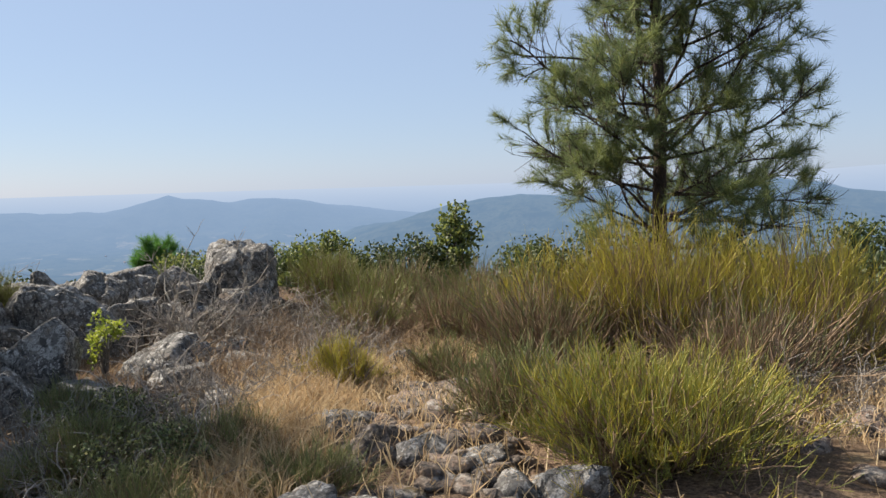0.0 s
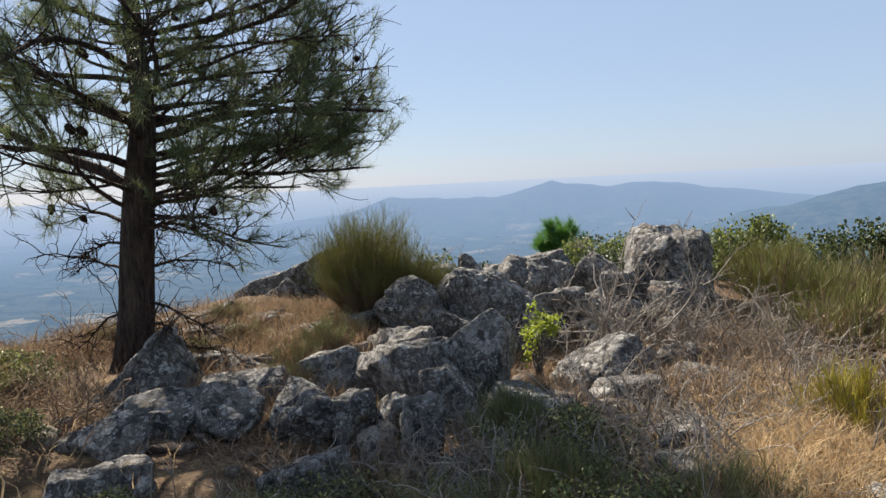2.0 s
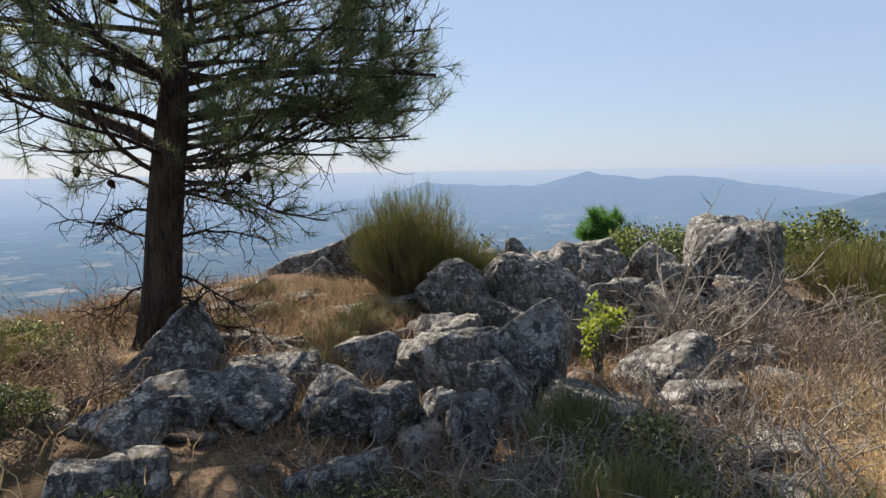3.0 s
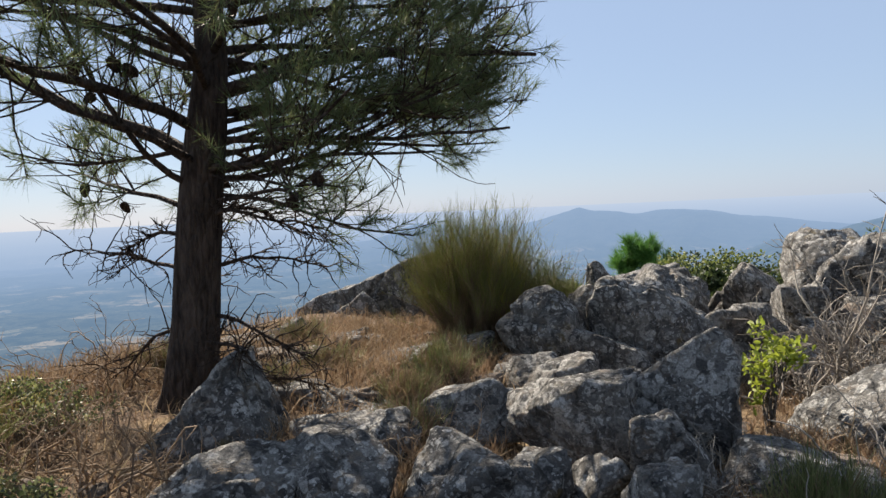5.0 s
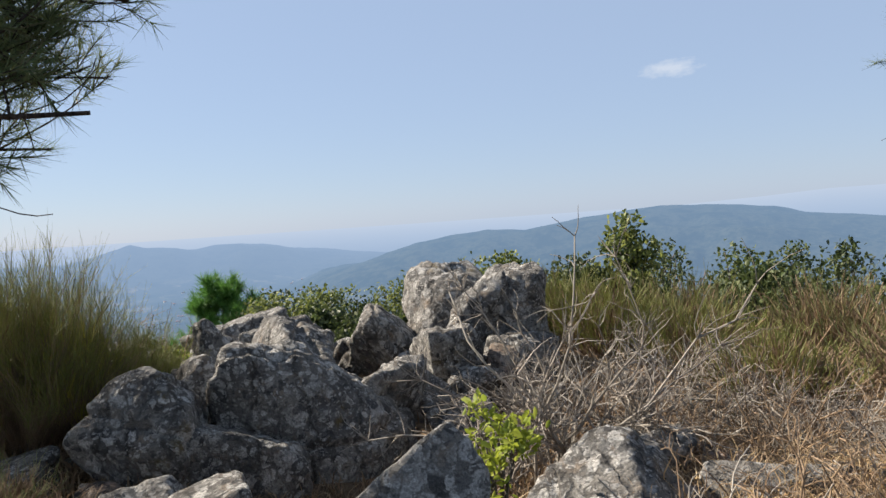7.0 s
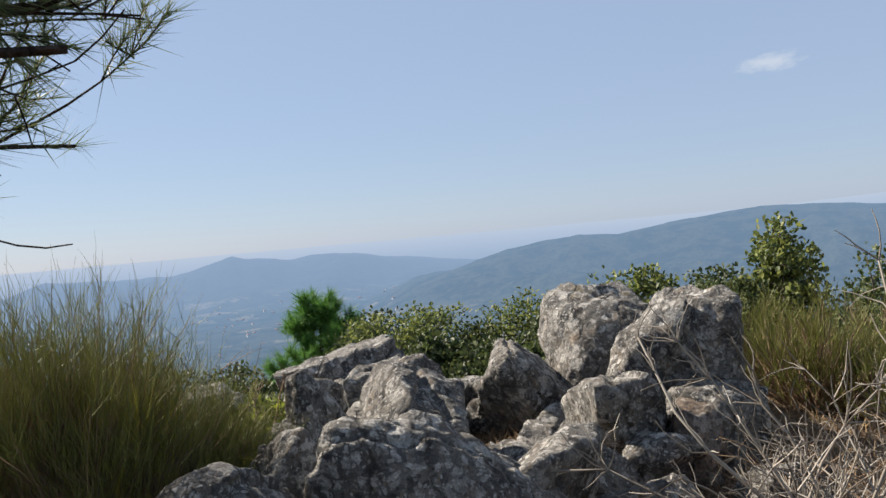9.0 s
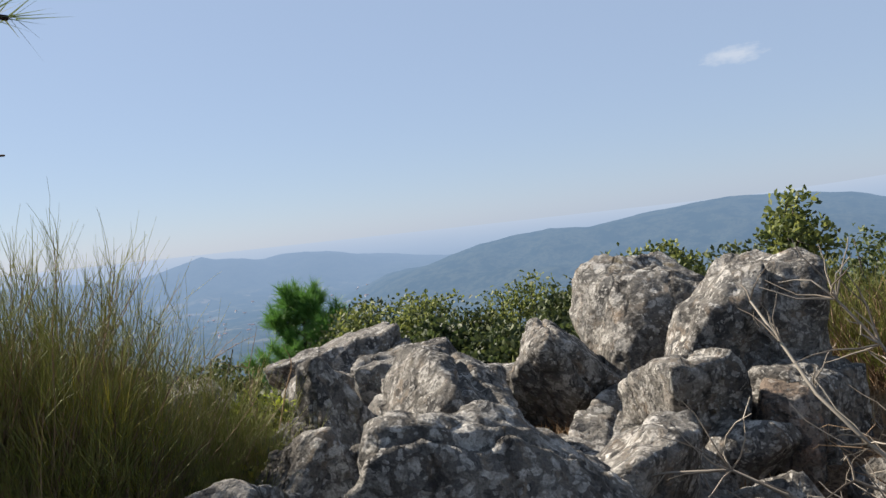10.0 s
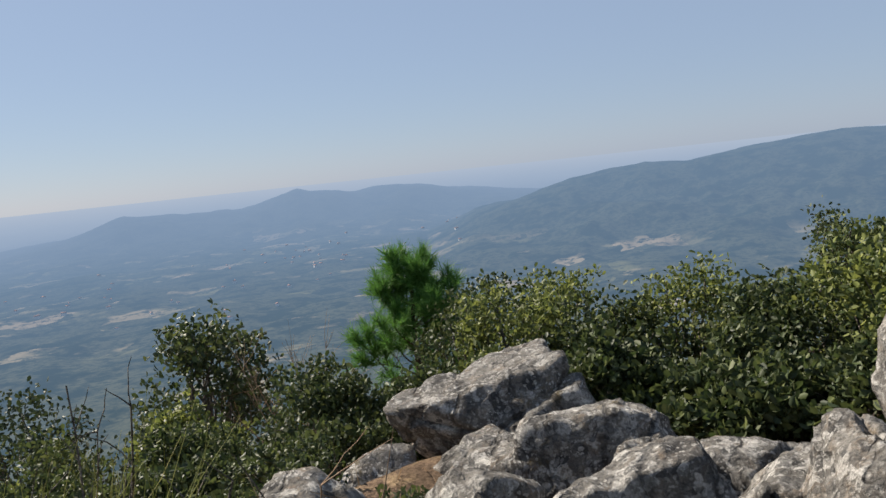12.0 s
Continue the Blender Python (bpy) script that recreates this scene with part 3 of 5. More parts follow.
# stones of the path
boulder("pink-grey angular stone on the path", -0.42, 4.38, 0.42, (0.54, 0.42, 0.48), 20, (6, 4), 52, ROCK_WARM, level=4)
boulder("grey flat-topped stone on the path", -0.1, 4.3, 0.36, (0.38, 0.3, 0.26), 8, (0, -2), 53, level=4)
boulder("pale flat stone on the path", 0.16, 4.15, 0.30, (0.4, 0.26, 0.16), 10, (0, 0), 54, level=4)
boulder("pale stone standing on the path", -0.42, 7.0, 0.24, (0.34, 0.3, 0.4), 10, (0, 0), 55, level=4)
boulder("pale upright stone beside the path", -0.05, 8.2, 0.25, (0.22, 0.25, 0.5), 0, (0, 10), 56, level=4)
boulder("pale flat rock in dry grass", -0.72, 3.35, 0.42, (0.48, 0.42, 0.34), 12, (0, 4), 57)
boulder("dark flat rock in dry grass", -0.38, 3.3, 0.36, (0.36, 0.4, 0.28), 40, (0, -4), 58, level=4)
boulder("dark grey rock in low scrub", -1.15, 3.3, 0.37, (0.5, 0.4, 0.3), -10, (0, 0), 59, level=4)
boulder("pale angular stone beside a broom bush", 0.62, 3.72, 0.40, (0.42, 0.3, 0.3), 25, (0, -10), 60, level=4)
boulder("dark stone beside a broom bush", 0.36, 3.75, 0.33, (0.3, 0.3, 0.26), 0, (0, 0), 61, level=4)
boulder("pale stone at the foot of a broom bush", 1.0, 3.1, 0.36, (0.4, 0.35, 0.25), 0, (0, 0), 62, level=4)
boulder("large pink-brown rock beyond a broom bush", 3.35, 5.6, 0.42, (0.85, 0.6, 0.5), 10, (0, -12), 63, ROCK_WARM)
boulder("dark grey rock beside a broom bush", 2.15, 3.75, 0.22, (0.5, 0.45, 0.3), 20, (0, 0), 64, level=4)
boulder("pale stone half sunk in the path", -0.25, 5.4, 0.27, (0.4, 0.34, 0.24), 30, (0, 4), 81, ROCK_WARM, level=4)
boulder("pale flat stone half sunk in the path", 0.05, 5.9, 0.22, (0.5, 0.4, 0.2), 10, (0, -4), 82, ROCK_WARM, level=4)
boulder("dark angular stone half sunk beside the path", -0.62, 4.75, 0.36, (0.46, 0.3, 0.28), 10, (0, 12), 83, level=4)
boulder("pale flat stone beside the path", 0.25, 3.35, 0.33, (0.4, 0.3, 0.16), 30, (0, 3), 84, ROCK_WARM, level=4)

STONES = [rock_mesh("stone", s, 90 + i, 12, 12, 0.05, 3) for i, s in enumerate([(0.2, 0.15, 0.1), (0.14, 0.12, 0.09), (0.26, 0.17, 0.1), (0.11, 0.09, 0.07)])]
for me in STONES:
    me.materials.append(ROCK_WARM)
rng = np.random.RandomState(5)
PATCHES = [(-0.2, 4.4, 0.7, 1.4, 70), (-0.3, 7.2, 0.6, 1.3, 24), (-1.6, 7.4, 0.8, 0.7, 34), (-5.8, 7.0, 1.2, 0.7, 16), (-2.2, 6.3, 0.7, 0.8, 18), (2.6, 4.6, 0.8, 0.8, 14), (0.4, 3.4, 0.6, 0.6, 22), (-0.1, 5.6, 0.4, 0.9, 26), (-4.4, 4.0, 0.9, 0.7, 14), (-7.2, 5.6, 1.0, 0.8, 12)]
for px, py, sx, sy, count in PATCHES:
    for _ in range(count):
        x, y = rng.normal(px, sx * 0.6), rng.normal(py, sy * 0.6)
        if math.hypot(x, y) < 0.8:
            continue
        ob = new("stone", STONES[rng.randint(4)])
        k = rng.uniform(0.7, 1.8)
        ob.matrix_world = pose(x, y, ground_at(x, y) + 0.01, rng.uniform(-15, 15), rng.uniform(-15, 15), rng.uniform(0, 360)) @ Matrix.Diagonal((k, k, k, 1))
        tagged(ob, "small loose pinkish-grey stone on dry ground", "stone", "loose stones")


# ---- shrubs and grass ----
def stuff(ob):
    return tagged(ob, kind="stuff")


def thing(name, x, y, z, label, category, group=""):
    ob = new(name)
    ob.location = (x, y, z)
    ob.empty_display_size = 0.1
    return tagged(ob, label, category, group)


def broom(x, y, radius, tall, label, seed, green, shoots=1500, woody=130, lean=(0.0, 0.0), brown=0.35, z=None, thick=1.0, spread=0.6, tips=0.2):
    """A broom bush: brown stems that fan out from the foot, and many thin rush-like shoots."""
    rng = np.random.RandomState(seed)
    shoots = int(shoots * (3.2 if thick < 1.3 else 1.9))
    base = ground_at(x, y) - 0.03 if z is None else z
    top = thing("broom_bush", x, y, base, label, "bush")
    a = rng.uniform(0, 6.283, woody)
    tilt = np.sqrt(rng.uniform(0, 1, woody))
    start = np.stack([np.cos(a) * tilt * radius * 0.3, np.sin(a) * tilt * radius * 0.3, 0 * a], 1)
    way = np.stack([np.cos(a) * tilt * radius * spread * 1.75 + lean[0], np.sin(a) * tilt * radius * spread * 1.75 + lean[1], tall * np.sqrt(1.0 - 0.78 * tilt ** 2)], 1)
    length = np.linalg.norm(way, axis=1) * rng.uniform(0.45, 0.82, woody)
    P = wander(rng, start, way, length * 1.08, 7, 0.12, -0.02)
    R = np.linspace(0.0055, 0.0018, 7)[None] * rng.uniform(0.7, 1.3, (woody, 1)) * thick
    V, Q = tubes(P, R, 3)
    stuff(made("woody_stem", mesh_of("woody_stem", V, Q), TWIG_BROWN, top, "brown woody stems"))
    def sprays(count, lo, hi, size, mat, name, text):
        i = rng.randint(0, woody, count)
        s = rng.uniform(lo, hi, count) * 6
        j = np.minimum(s.astype(int), 5)
        w = (s - j)[:, None]
        st = P[i, j] * (1 - w) + P[i, j + 1] * w + rng.normal(0, 0.012, (count, 3))
        dr = 0.6 * unit(P[i, np.minimum(j + 1, 6)] - P[i, j]) + rng.normal(0, 0.38, (count, 3)) + np.array([0, 0, 0.65])
        p = wander(rng, st, dr, size * rng.uniform(0.5, 1.2, count), 4, 0.07, -0.03)
        r = np.linspace(0.0017, 0.0007, 4)[None] * np.ones((count, 1)) * thick
        v, q = tubes(p, r, 3)
        stuff(made(name, mesh_of(name, v, q), mat, top, text))
    sprays(int(shoots * brown), 0.12, 0.7, tips * tall, TWIG_BROWN, "dry_spray", "brown dry shoots")
    sprays(int(shoots * (1 - brown) * 0.72), 0.4, 1.0, tips * tall, green, "green_spray", "")
    if green is not BROOM_GREY:
        sprays(int(shoots * (1 - brown) * 0.3), 0.75, 1.0, tips * tall, BROOM_TIP if green is BROOM_GREEN else BROOM_YELLOW, "tip_spray", "pale yellow-green shoot tips")
    return top


def dead_brush(x, y, rx, ry, tall, label, seed, stems=120, forks=6, mat=None, thick=0.8, up=0.6, z=None, name="dead_shrub", bend=0.34, fan=0.6, twig=0.34):
    """A tangle of bare dead branches with forked twigs."""
    rng = np.random.RandomState(seed)
    base = (ground_at(x, y) if z is None else z) - 0.02
    top = thing(name, x, y, base, label, "shrub")
    st = np.stack([rng.normal(0, rx * 0.45, stems), rng.normal(0, ry * 0.45, stems), np.zeros(stems)], 1)
    way = np.stack([rng.normal(0, fan, stems), rng.normal(0, fan, stems), rng.uniform(0.25, 1.0, stems) * up * 1.6], 1)
    P = wander(rng, st, way, tall * rng.uniform(0.5, 1.25, stems), 8, bend, 0.05)
    P[..., 2] = np.maximum(P[..., 2], 0.01)
    R = np.linspace(0.0075, 0.003, 8)[None] * rng.uniform(0.6, 1.3, (stems, 1)) * thick
    stuff(made("branch_tangle", mesh_of("branch_tangle", *tubes(P, R, 4)), mat or TWIG_GREY, top))
    n = stems * forks
    i, j = rng.randint(0, stems, n), rng.randint(2, 8, n)
    d = unit(P[i, j] - P[i, j - 1]) + rng.normal(0, 0.55, (n, 3)) + np.array([0, 0, 0.15])
    p = wander(rng, P[i, j], d, tall * twig * rng.uniform(0.4, 1.2, n), 5, bend * 1.1)
    r = np.linspace(0.003, 0.0012, 5)[None] * np.ones((n, 1)) * thick
    stuff(made("twig_tangle", mesh_of("twig_tangle", *tubes(p, r, 3)), mat or TWIG_GREY, top))
    return top


def leafy(name, x, y, z, rx, ry, tall, label, seed, mat, count=2600, size=0.06, category="bush", clumps=26, low=0.15, mat2=None, wide=0.55, bark=None):
    """A leafy bush or small tree: forked stems, and leaves in uneven clumps with gaps between."""
    rng = np.random.RandomState(seed)
    top = thing(name, x, y, z, label, category)
    c = rng.normal(0, 1, (clumps, 3))
    c = unit(c) * rng.uniform(0.35, 1.0, (clumps, 1)) ** 0.5
    c[:, 2] = low + (1 - low) * (c[:, 2] * 0.5 + 0.5)
    pinch = np.sqrt(np.clip(1.15 - c[:, 2:] ** 2 * 0.85, 0.1, 1))
    c = np.concatenate([c[:, :2] * pinch, c[:, 2:]], 1) * np.array([rx, ry, tall])
    st = rng.normal(0, 0.06, (clumps, 3)) * np.array([rx, ry, 0])
    k = 7
    s = np.linspace(0, 1, k)[None, :, None]
    P = st[:, None] * (1 - s) + c[:, None] * s
    P[:, :, 2] += (0.18 * tall * np.sin(np.linspace(0, 3.14, k)))[None]
    P += rng.normal(0, 0.025, P.shape) * tall * s
    R = np.linspace(0.016, 0.004, k)[None] * max(0.2, tall / 1.6) * np.ones((clumps, 1))
    stuff(made("branch_tangle", mesh_of("branch_tangle", *tubes(P, R, 4)), bark or BARK_GREY, top, "grey-brown branches"))
    i = rng.randint(0, clumps, count)
    rad = (0.30 * (rx * ry * tall) ** (1 / 3)) * rng.uniform(0.6, 1.2, clumps)[i][:, None]
    pos = c[i] + unit(rng.normal(0, 1, (count, 3))) * rad * rng.uniform(0.15, 1, (count, 1)) ** 0.6 * np.array([1, 1, 0.8])
    pos[:, 2] = np.maximum(pos[:, 2], 0.03)
    m = int(count * 0.35) if mat2 else 0
    v, q = leaves(rng, pos[m:], size, 0.3, wide)
    stuff(made("foliage", mesh_of("foliage", v, q), mat, top))
    if m:
        # sunlight on the crown put into colour: paler leaves picked from the upper ones
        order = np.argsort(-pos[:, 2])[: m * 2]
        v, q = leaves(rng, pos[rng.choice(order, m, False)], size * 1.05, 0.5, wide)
        stuff(made("sunlit_tint_foliage", mesh_of("sunlit_tint_foliage", v, q), mat2, top, "yellow-green upper leaves, sunlight put into their colour"))
    return top


def grass(name, label, spots, seed, mat, blade=0.22, wide=0.004):
    """Blades over several spots: (x, y, sx, sy, count)."""
    rng = np.random.RandomState(seed)
    xs = np.concatenate([rng.normal(a[0], a[2] * 0.6, a[4]) for a in spots])
    ys = np.concatenate([rng.normal(a[1], a[3] * 0.6, a[4]) for a in spots])
    clump = 0.05
    xs = xs + clump * np.sin(xs * 37 + ys * 11)
    n = len(xs)
    base = np.stack([xs, ys, height(xs, ys) - 0.01], 1)
    d = unit(rng.normal(0, 0.42, (n, 3)) + np.array([0.05, 0, 1.0]))
    L = blade * rng.uniform(0.4, 1.3, (n, 1))
    side = unit(np.cross(d, rng.normal(0, 1, (n, 3)))) * wide
    mid = base + d * L * 0.55
    tip = base + d * L + np.stack([rng.normal(0, 0.25, n), rng.normal(0, 0.25, n), -0.12 * np.ones(n)], 1) * L
    V = np.stack([base - side, base + side, mid + side * 0.7, mid - side * 0.7, tip], 1).reshape(-1, 3)
    i = np.arange(n)[:, None] * 5
    ob = made(name, mesh_of(name, V, i + np.array([0, 1, 2, 3]), i + np.array([3, 2, 4])), mat)
    return tagged(ob, label, "grass", kind="stuff")


grass("dry_grass", "straw-coloured dry grass beside the stony path", [(-1.05, 5.2, 0.42, 1.3, 8000), (0.1, 4.6, 0.6, 1.4, 900), (-0.2, 7.4, 0.6, 1.6, 2200), (-1.1, 3.9, 0.3, 0.5, 1500), (2.9, 5.3, 0.9, 0.8, 3500), (-1.3, 6.6, 0.7, 0.6, 2500)], 71, STRAW, 0.25)
grass("dry_grass", "russet dry grass on the crest", [(-6.5, 7.5, 1.2, 0.7, 8000), (-7.4, 6.2, 1.2, 0.9, 3500), (-5.6, 6.2, 0.9, 0.7, 2500), (-4.6, 5.4, 1.0, 0.6, 1200), (-7.8, 4.6, 1.0, 1.0, 3500), (-0.6, 9.0, 1.4, 1.0, 4000)], 72, RUSSET, 0.19)
grass("dry_grass", "thin dry grass over the hilltop", [(1, 1.5, 2.0, 1.5, 1500), (2.5, 9, 3.0, 2.0, 6000), (-6.5, 2.5, 2.0, 1.6, 3500)], 73, STRAW, 0.2)

grass("dry_grass", "short brown dry grass in the gaps between rocks", [(-4.3, 7.1, 0.8, 0.5, 3500), (-2.9, 7.7, 0.7, 0.7, 3000), (-4.4, 9.9, 1.0, 0.9, 3500), (-3.9, 5.4, 0.9, 0.5, 3500), (-5.0, 4.9, 0.9, 0.7, 2500), (-3.4, 9.3, 0.5, 0.5, 1500), (-2.6, 6.3, 0.9, 0.5, 2500)], 74, RUSSET, 0.12)

broom(-5.7, 7.98, 0.74, 1.46, "big broom bush, green above and brown below, on the crest", 101, BROOM_GREEN, 14000, 700, brown=0.6, spread=0.48, tips=0.125, thick=0.62)
broom(-5.2, 8.35, 0.36, 0.8, "small green broom bush beside a larger one", 99, BROOM_GREEN, 2400, 160, brown=0.35, thick=0.65)
broom(-5.35, 7.95, 0.3, 0.9, "small broom bush beside a grey boulder", 102, BROOM_YELLOW, 500, 50)
broom(1.22, 4.25, 0.85, 0.66, "large yellow-green broom bush beside the path", 103, BROOM_BRIGHT, 7000, 420, brown=0.5, spread=0.6, tips=0.24, thick=1.5)
broom(0.55, 5.2, 0.65, 0.58, "greyish-green broom bush beside the path", 104, BROOM_GREY, 2200, 200, brown=0.4, spread=0.6, tips=0.26, thick=1.7)
broom(1.9, 6.9, 0.9, 1.7, "tall broom bush with yellow-green tips", 105, BROOM_YELLOW, 2600, 260, brown=0.55, spread=0.55, thick=1.7)
broom(3.1, 6.5, 0.85, 1.65, "tall broom bush with bright yellow-green tips", 106, BROOM_YELLOW, 2600, 260, brown=0.55, spread=0.55, thick=1.7)
broom(0.9, 6.7, 0.8, 1.15, "half-dry brown broom bush", 107, BROOM_GREY, 2200, 260, brown=0.7, spread=0.6, thick=1.7)
broom(2.3, 5.7, 0.8, 1.1, "half-dry brown broom bush with tangled stems", 108, BROOM_GREY, 1800, 260, brown=0.75, spread=0.7, thick=1.7)
broom(0.2, 8.3, 0.8, 1.0, "brownish broom bush in dry grass", 109, BROOM_GREY, 1900, 220, brown=0.6, thick=1.7)
broom(-0.95, 8.8, 0.8, 0.65, "low brown broom bush in dry grass", 110, BROOM_GREY, 1500, 200, brown=0.7, thick=1.7)
broom(-0.88, 6.05, 0.33, 0.52, "straw-yellow clump of broom in dry grass", 111, BROOM_YELLOW, 900, 60, brown=0.45, spread=0.5, tips=0.34, thick=1.7)
broom(-0.95, 8.5, 0.55, 0.75, "greyish broom bush below the outcrop", 112, BROOM_GREEN, 1300, 140, brown=0.6, thick=1.7)
broom(-2.5, 3.9, 0.45, 0.38, "grey-green broom clump in dead scrub below the rocks", 127, BROOM_GREY, 1000, 80, brown=0.35, tips=0.32)
broom(-1.35, 4.45, 0.35, 0.36, "dark grey-green broom clump beside dry grass", 128, BROOM_GREY, 800, 70, brown=0.35, tips=0.32)
broom(1.2, 7.4, 0.8, 1.45, "tall half-dry broom bush below a young pine", 129, BROOM_YELLOW, 1800, 200, brown=0.6, thick=1.7)
broom(3.9, 6.1, 0.7, 1.2, "brown half-dry broom bush", 130, BROOM_GREY, 1400, 180, brown=0.75, thick=1.7)
broom(0.0, 6.4, 0.4, 0.5, "low greyish broom clump beside the path", 131, BROOM_GREY, 900, 90, brown=0.45, thick=1.7)
broom(2.6, 7.4, 0.7, 1.6, "broom bush with yellow-green tips below a young pine", 132, BROOM_YELLOW, 1600, 180, brown=0.5, thick=1.7)
broom(-3.25, 3.3, 0.42, 0.42, "low green broom bush in dead scrub", 113, BROOM_GREY, 2300, 160, brown=0.3, tips=0.32)
broom(-2.6, 3.35, 0.36, 0.38, "low green broom clump in dead scrub", 114, BROOM_GREEN, 1300, 100, brown=0.3, tips=0.32)
broom(-2.72, 5.2, 0.26, 0.42, "upright grey-green broom clump below the rocks", 115, BROOM_GREY, 800, 60, brown=0.2, tips=0.34)
broom(-2.1, 4.3, 0.35, 0.42, "grey-green broom clump in dead scrub", 116, BROOM_GREY, 1000, 80, brown=0.25, tips=0.34)
broom(-1.55, 3.6, 0.4, 0.4, "low dark green broom clump", 117, BROOM_GREY, 1000, 80, brown=0.25, tips=0.32)
broom(-0.75, 3.9, 0.4, 0.3, "low dark green cushion of broom", 118, BROOM_GREY, 1200, 80, brown=0.3, tips=0.32)
broom(-1.85, 2.7, 0.3, 0.4, "low grey-green broom clump beside the path", 119, BROOM_GREY, 800, 60, brown=0.3, tips=0.34)
broom(-6.3, 3.6, 0.6, 0.5, "low yellow-green broom bush under a pine", 120, BROOM_GREEN, 1200, 110, brown=0.4)
broom(-7.0, 4.3, 0.5, 0.4, "low half-dry broom bush under a pine", 121, BROOM_YELLOW, 800, 90, brown=0.6)
broom(-1.0, 9.8, 0.7, 0.8, "green broom bush behind the outcrop", 122, BROOM_GREEN, 1400, 150, brown=0.45, thick=1.7)
broom(-5.15, 6.5, 0.25, 0.32, "small yellowish cushion of scrub among slabs", 123, BROOM_GREY, 700, 60, brown=0.4, tips=0.32)
broom(-5.35, 6.95, 0.28, 0.36, "small dry tuft among slabs on the crest", 124, BROOM_GREY, 600, 60, brown=0.7, tips=0.32)
broom(-4.85, 5.55, 0.3, 0.34, "small brown cushion of scrub among rocks", 125, BROOM_GREY, 600, 70, brown=0.7, tips=0.32)
broom(-1.6, 10.4, 0.6, 0.95, "green broom bush behind the summit outcrop", 133, BROOM_GREEN, 1500, 150, brown=0.4, thick=1.7)
broom(-0.7, 11.0, 0.7, 0.95, "half-green broom bush beyond the summit outcrop", 134, BROOM_GREY, 1500, 160, brown=0.45, thick=1.7)
broom(-1.9, 11.3, 0.6, 0.9, "green broom clump at the slope edge", 135, BROOM_GREEN, 1300, 140, brown=0.4, thick=1.7)
broom(0.4, 10.2, 0.8, 1.0, "half-dry broom bush in dry grass", 136, BROOM_GREY, 1500, 170, brown=0.55, thick=1.7)
for bx, by, bs in ((-6.1, 6.4, 137), (-6.9, 7.0, 138), (-5.2, 6.1, 139), (-7.3, 5.9, 140), (-6.0, 5.7, 141), (-4.6, 7.9, 142)):
    broom(bx, by, 0.26, 0.3, "small dry cushion of brown scrub on the crest", bs, BROOM_GREY, 700, 80, brown=0.65, tips=0.3)
broom(-5.9, 8.9, 0.45, 0.6, "tall wispy broom at the edge of the slope", 126, BROOM_GREEN, 1000, 100, brown=0.3, spread=0.4)

dead_brush(-3.0, 3.35, 0.9, 0.6, 0.5, "pale grey tangle of dead broom branches", 131, 240, 6, thick=0.9)
dead_brush(-2.1, 3.6, 0.8, 0.6, 0.45, "grey-brown tangle of dead branches", 132, 220, 6)
dead_brush(-1.7, 4.9, 0.8, 0.6, 0.5, "grey tangle of dead broom below the rocks", 133, 150, 5)
dead_brush(-2.2, 5.7, 0.6, 0.5, 0.45, "grey dead shrub among stones", 134, 120, 5)
dead_brush(-1.45, 7.6, 0.7, 0.5, 0.5, "grey dead shrub below the outcrop", 135, 130, 5)
dead_brush(-1.6, 8.7, 0.7, 0.6, 0.7, "grey-brown dead shrub beside the outcrop", 136, 140, 5)
dead_brush(-2.66, 7.55, 0.2, 0.18, 1.2, "tall bare dead shrub before the outcrop", 137, 24, 26, TWIG_GREY, thick=1.25, up=1.3, bend=0.24, fan=0.5, twig=0.2)
dead_brush(-2.95, 7.55, 0.3, 0.25, 0.6, "bare dead shrub leaning over rocks", 138, 36, 7, thick=1.2, up=1.4)
dead_brush(-2.15, 7.8, 0.25, 0.2, 0.75, "tall grey dead shrub beside the outcrop", 146, 26, 20, thick=1.0, up=1.3, bend=0.26, fan=0.5, twig=0.28)
dead_brush(-3.2, 5.7, 0.35, 0.3, 0.3, "low grey dead scrub among rocks", 139, 90, 4)
dead_brush(-5.9, 4.0, 0.8, 0.5, 0.5, "dry brown scrub under a pine", 140, 110, 5, TWIG_BROWN)
dead_brush(-7.2, 5.6, 0.8, 0.6, 0.5, "dry brown scrub beside a pine", 141, 110, 5, TWIG_BROWN)
dead_brush(-2.6, 4.5, 0.8, 0.5, 0.45, "dark tangle of dead scrub below the rocks", 151, 190, 6)
dead_brush(-1.6, 3.1, 0.7, 0.5, 0.42, "grey-brown tangle of dead broom", 152, 180, 6, TWIG_BROWN)
dead_brush(-2.6, 2.4, 0.7, 0.5, 0.42, "grey tangle of dead broom beside the path", 153, 170, 6)
dead_brush(-2.9, 4.4, 0.5, 0.4, 0.3, "brown dead scrub below the rocks", 154, 150, 6, TWIG_BROWN)
dead_brush(-1.25, 5.9, 0.5, 0.4, 0.4, "grey dead twigs in dry grass", 155, 90, 6)
dead_brush(-0.6, 7.9, 0.6, 0.5, 0.5, "grey-brown dead twigs beside the path", 156, 110, 6, TWIG_BROWN)
dead_brush(1.6, 5.8, 0.9, 0.5, 0.6, "brown dead stems between broom bushes", 157, 150, 6, TWIG_BROWN)
dead_brush(2.9, 5.9, 0.6, 0.5, 0.75, "bare grey-brown stems of a dead broom", 158, 90, 7, TWIG_BROWN)
dead_brush(-3.7, 4.3, 0.6, 0.4, 0.3, "low dark dead scrub between slabs", 165, 130, 6, TWIG_BROWN)
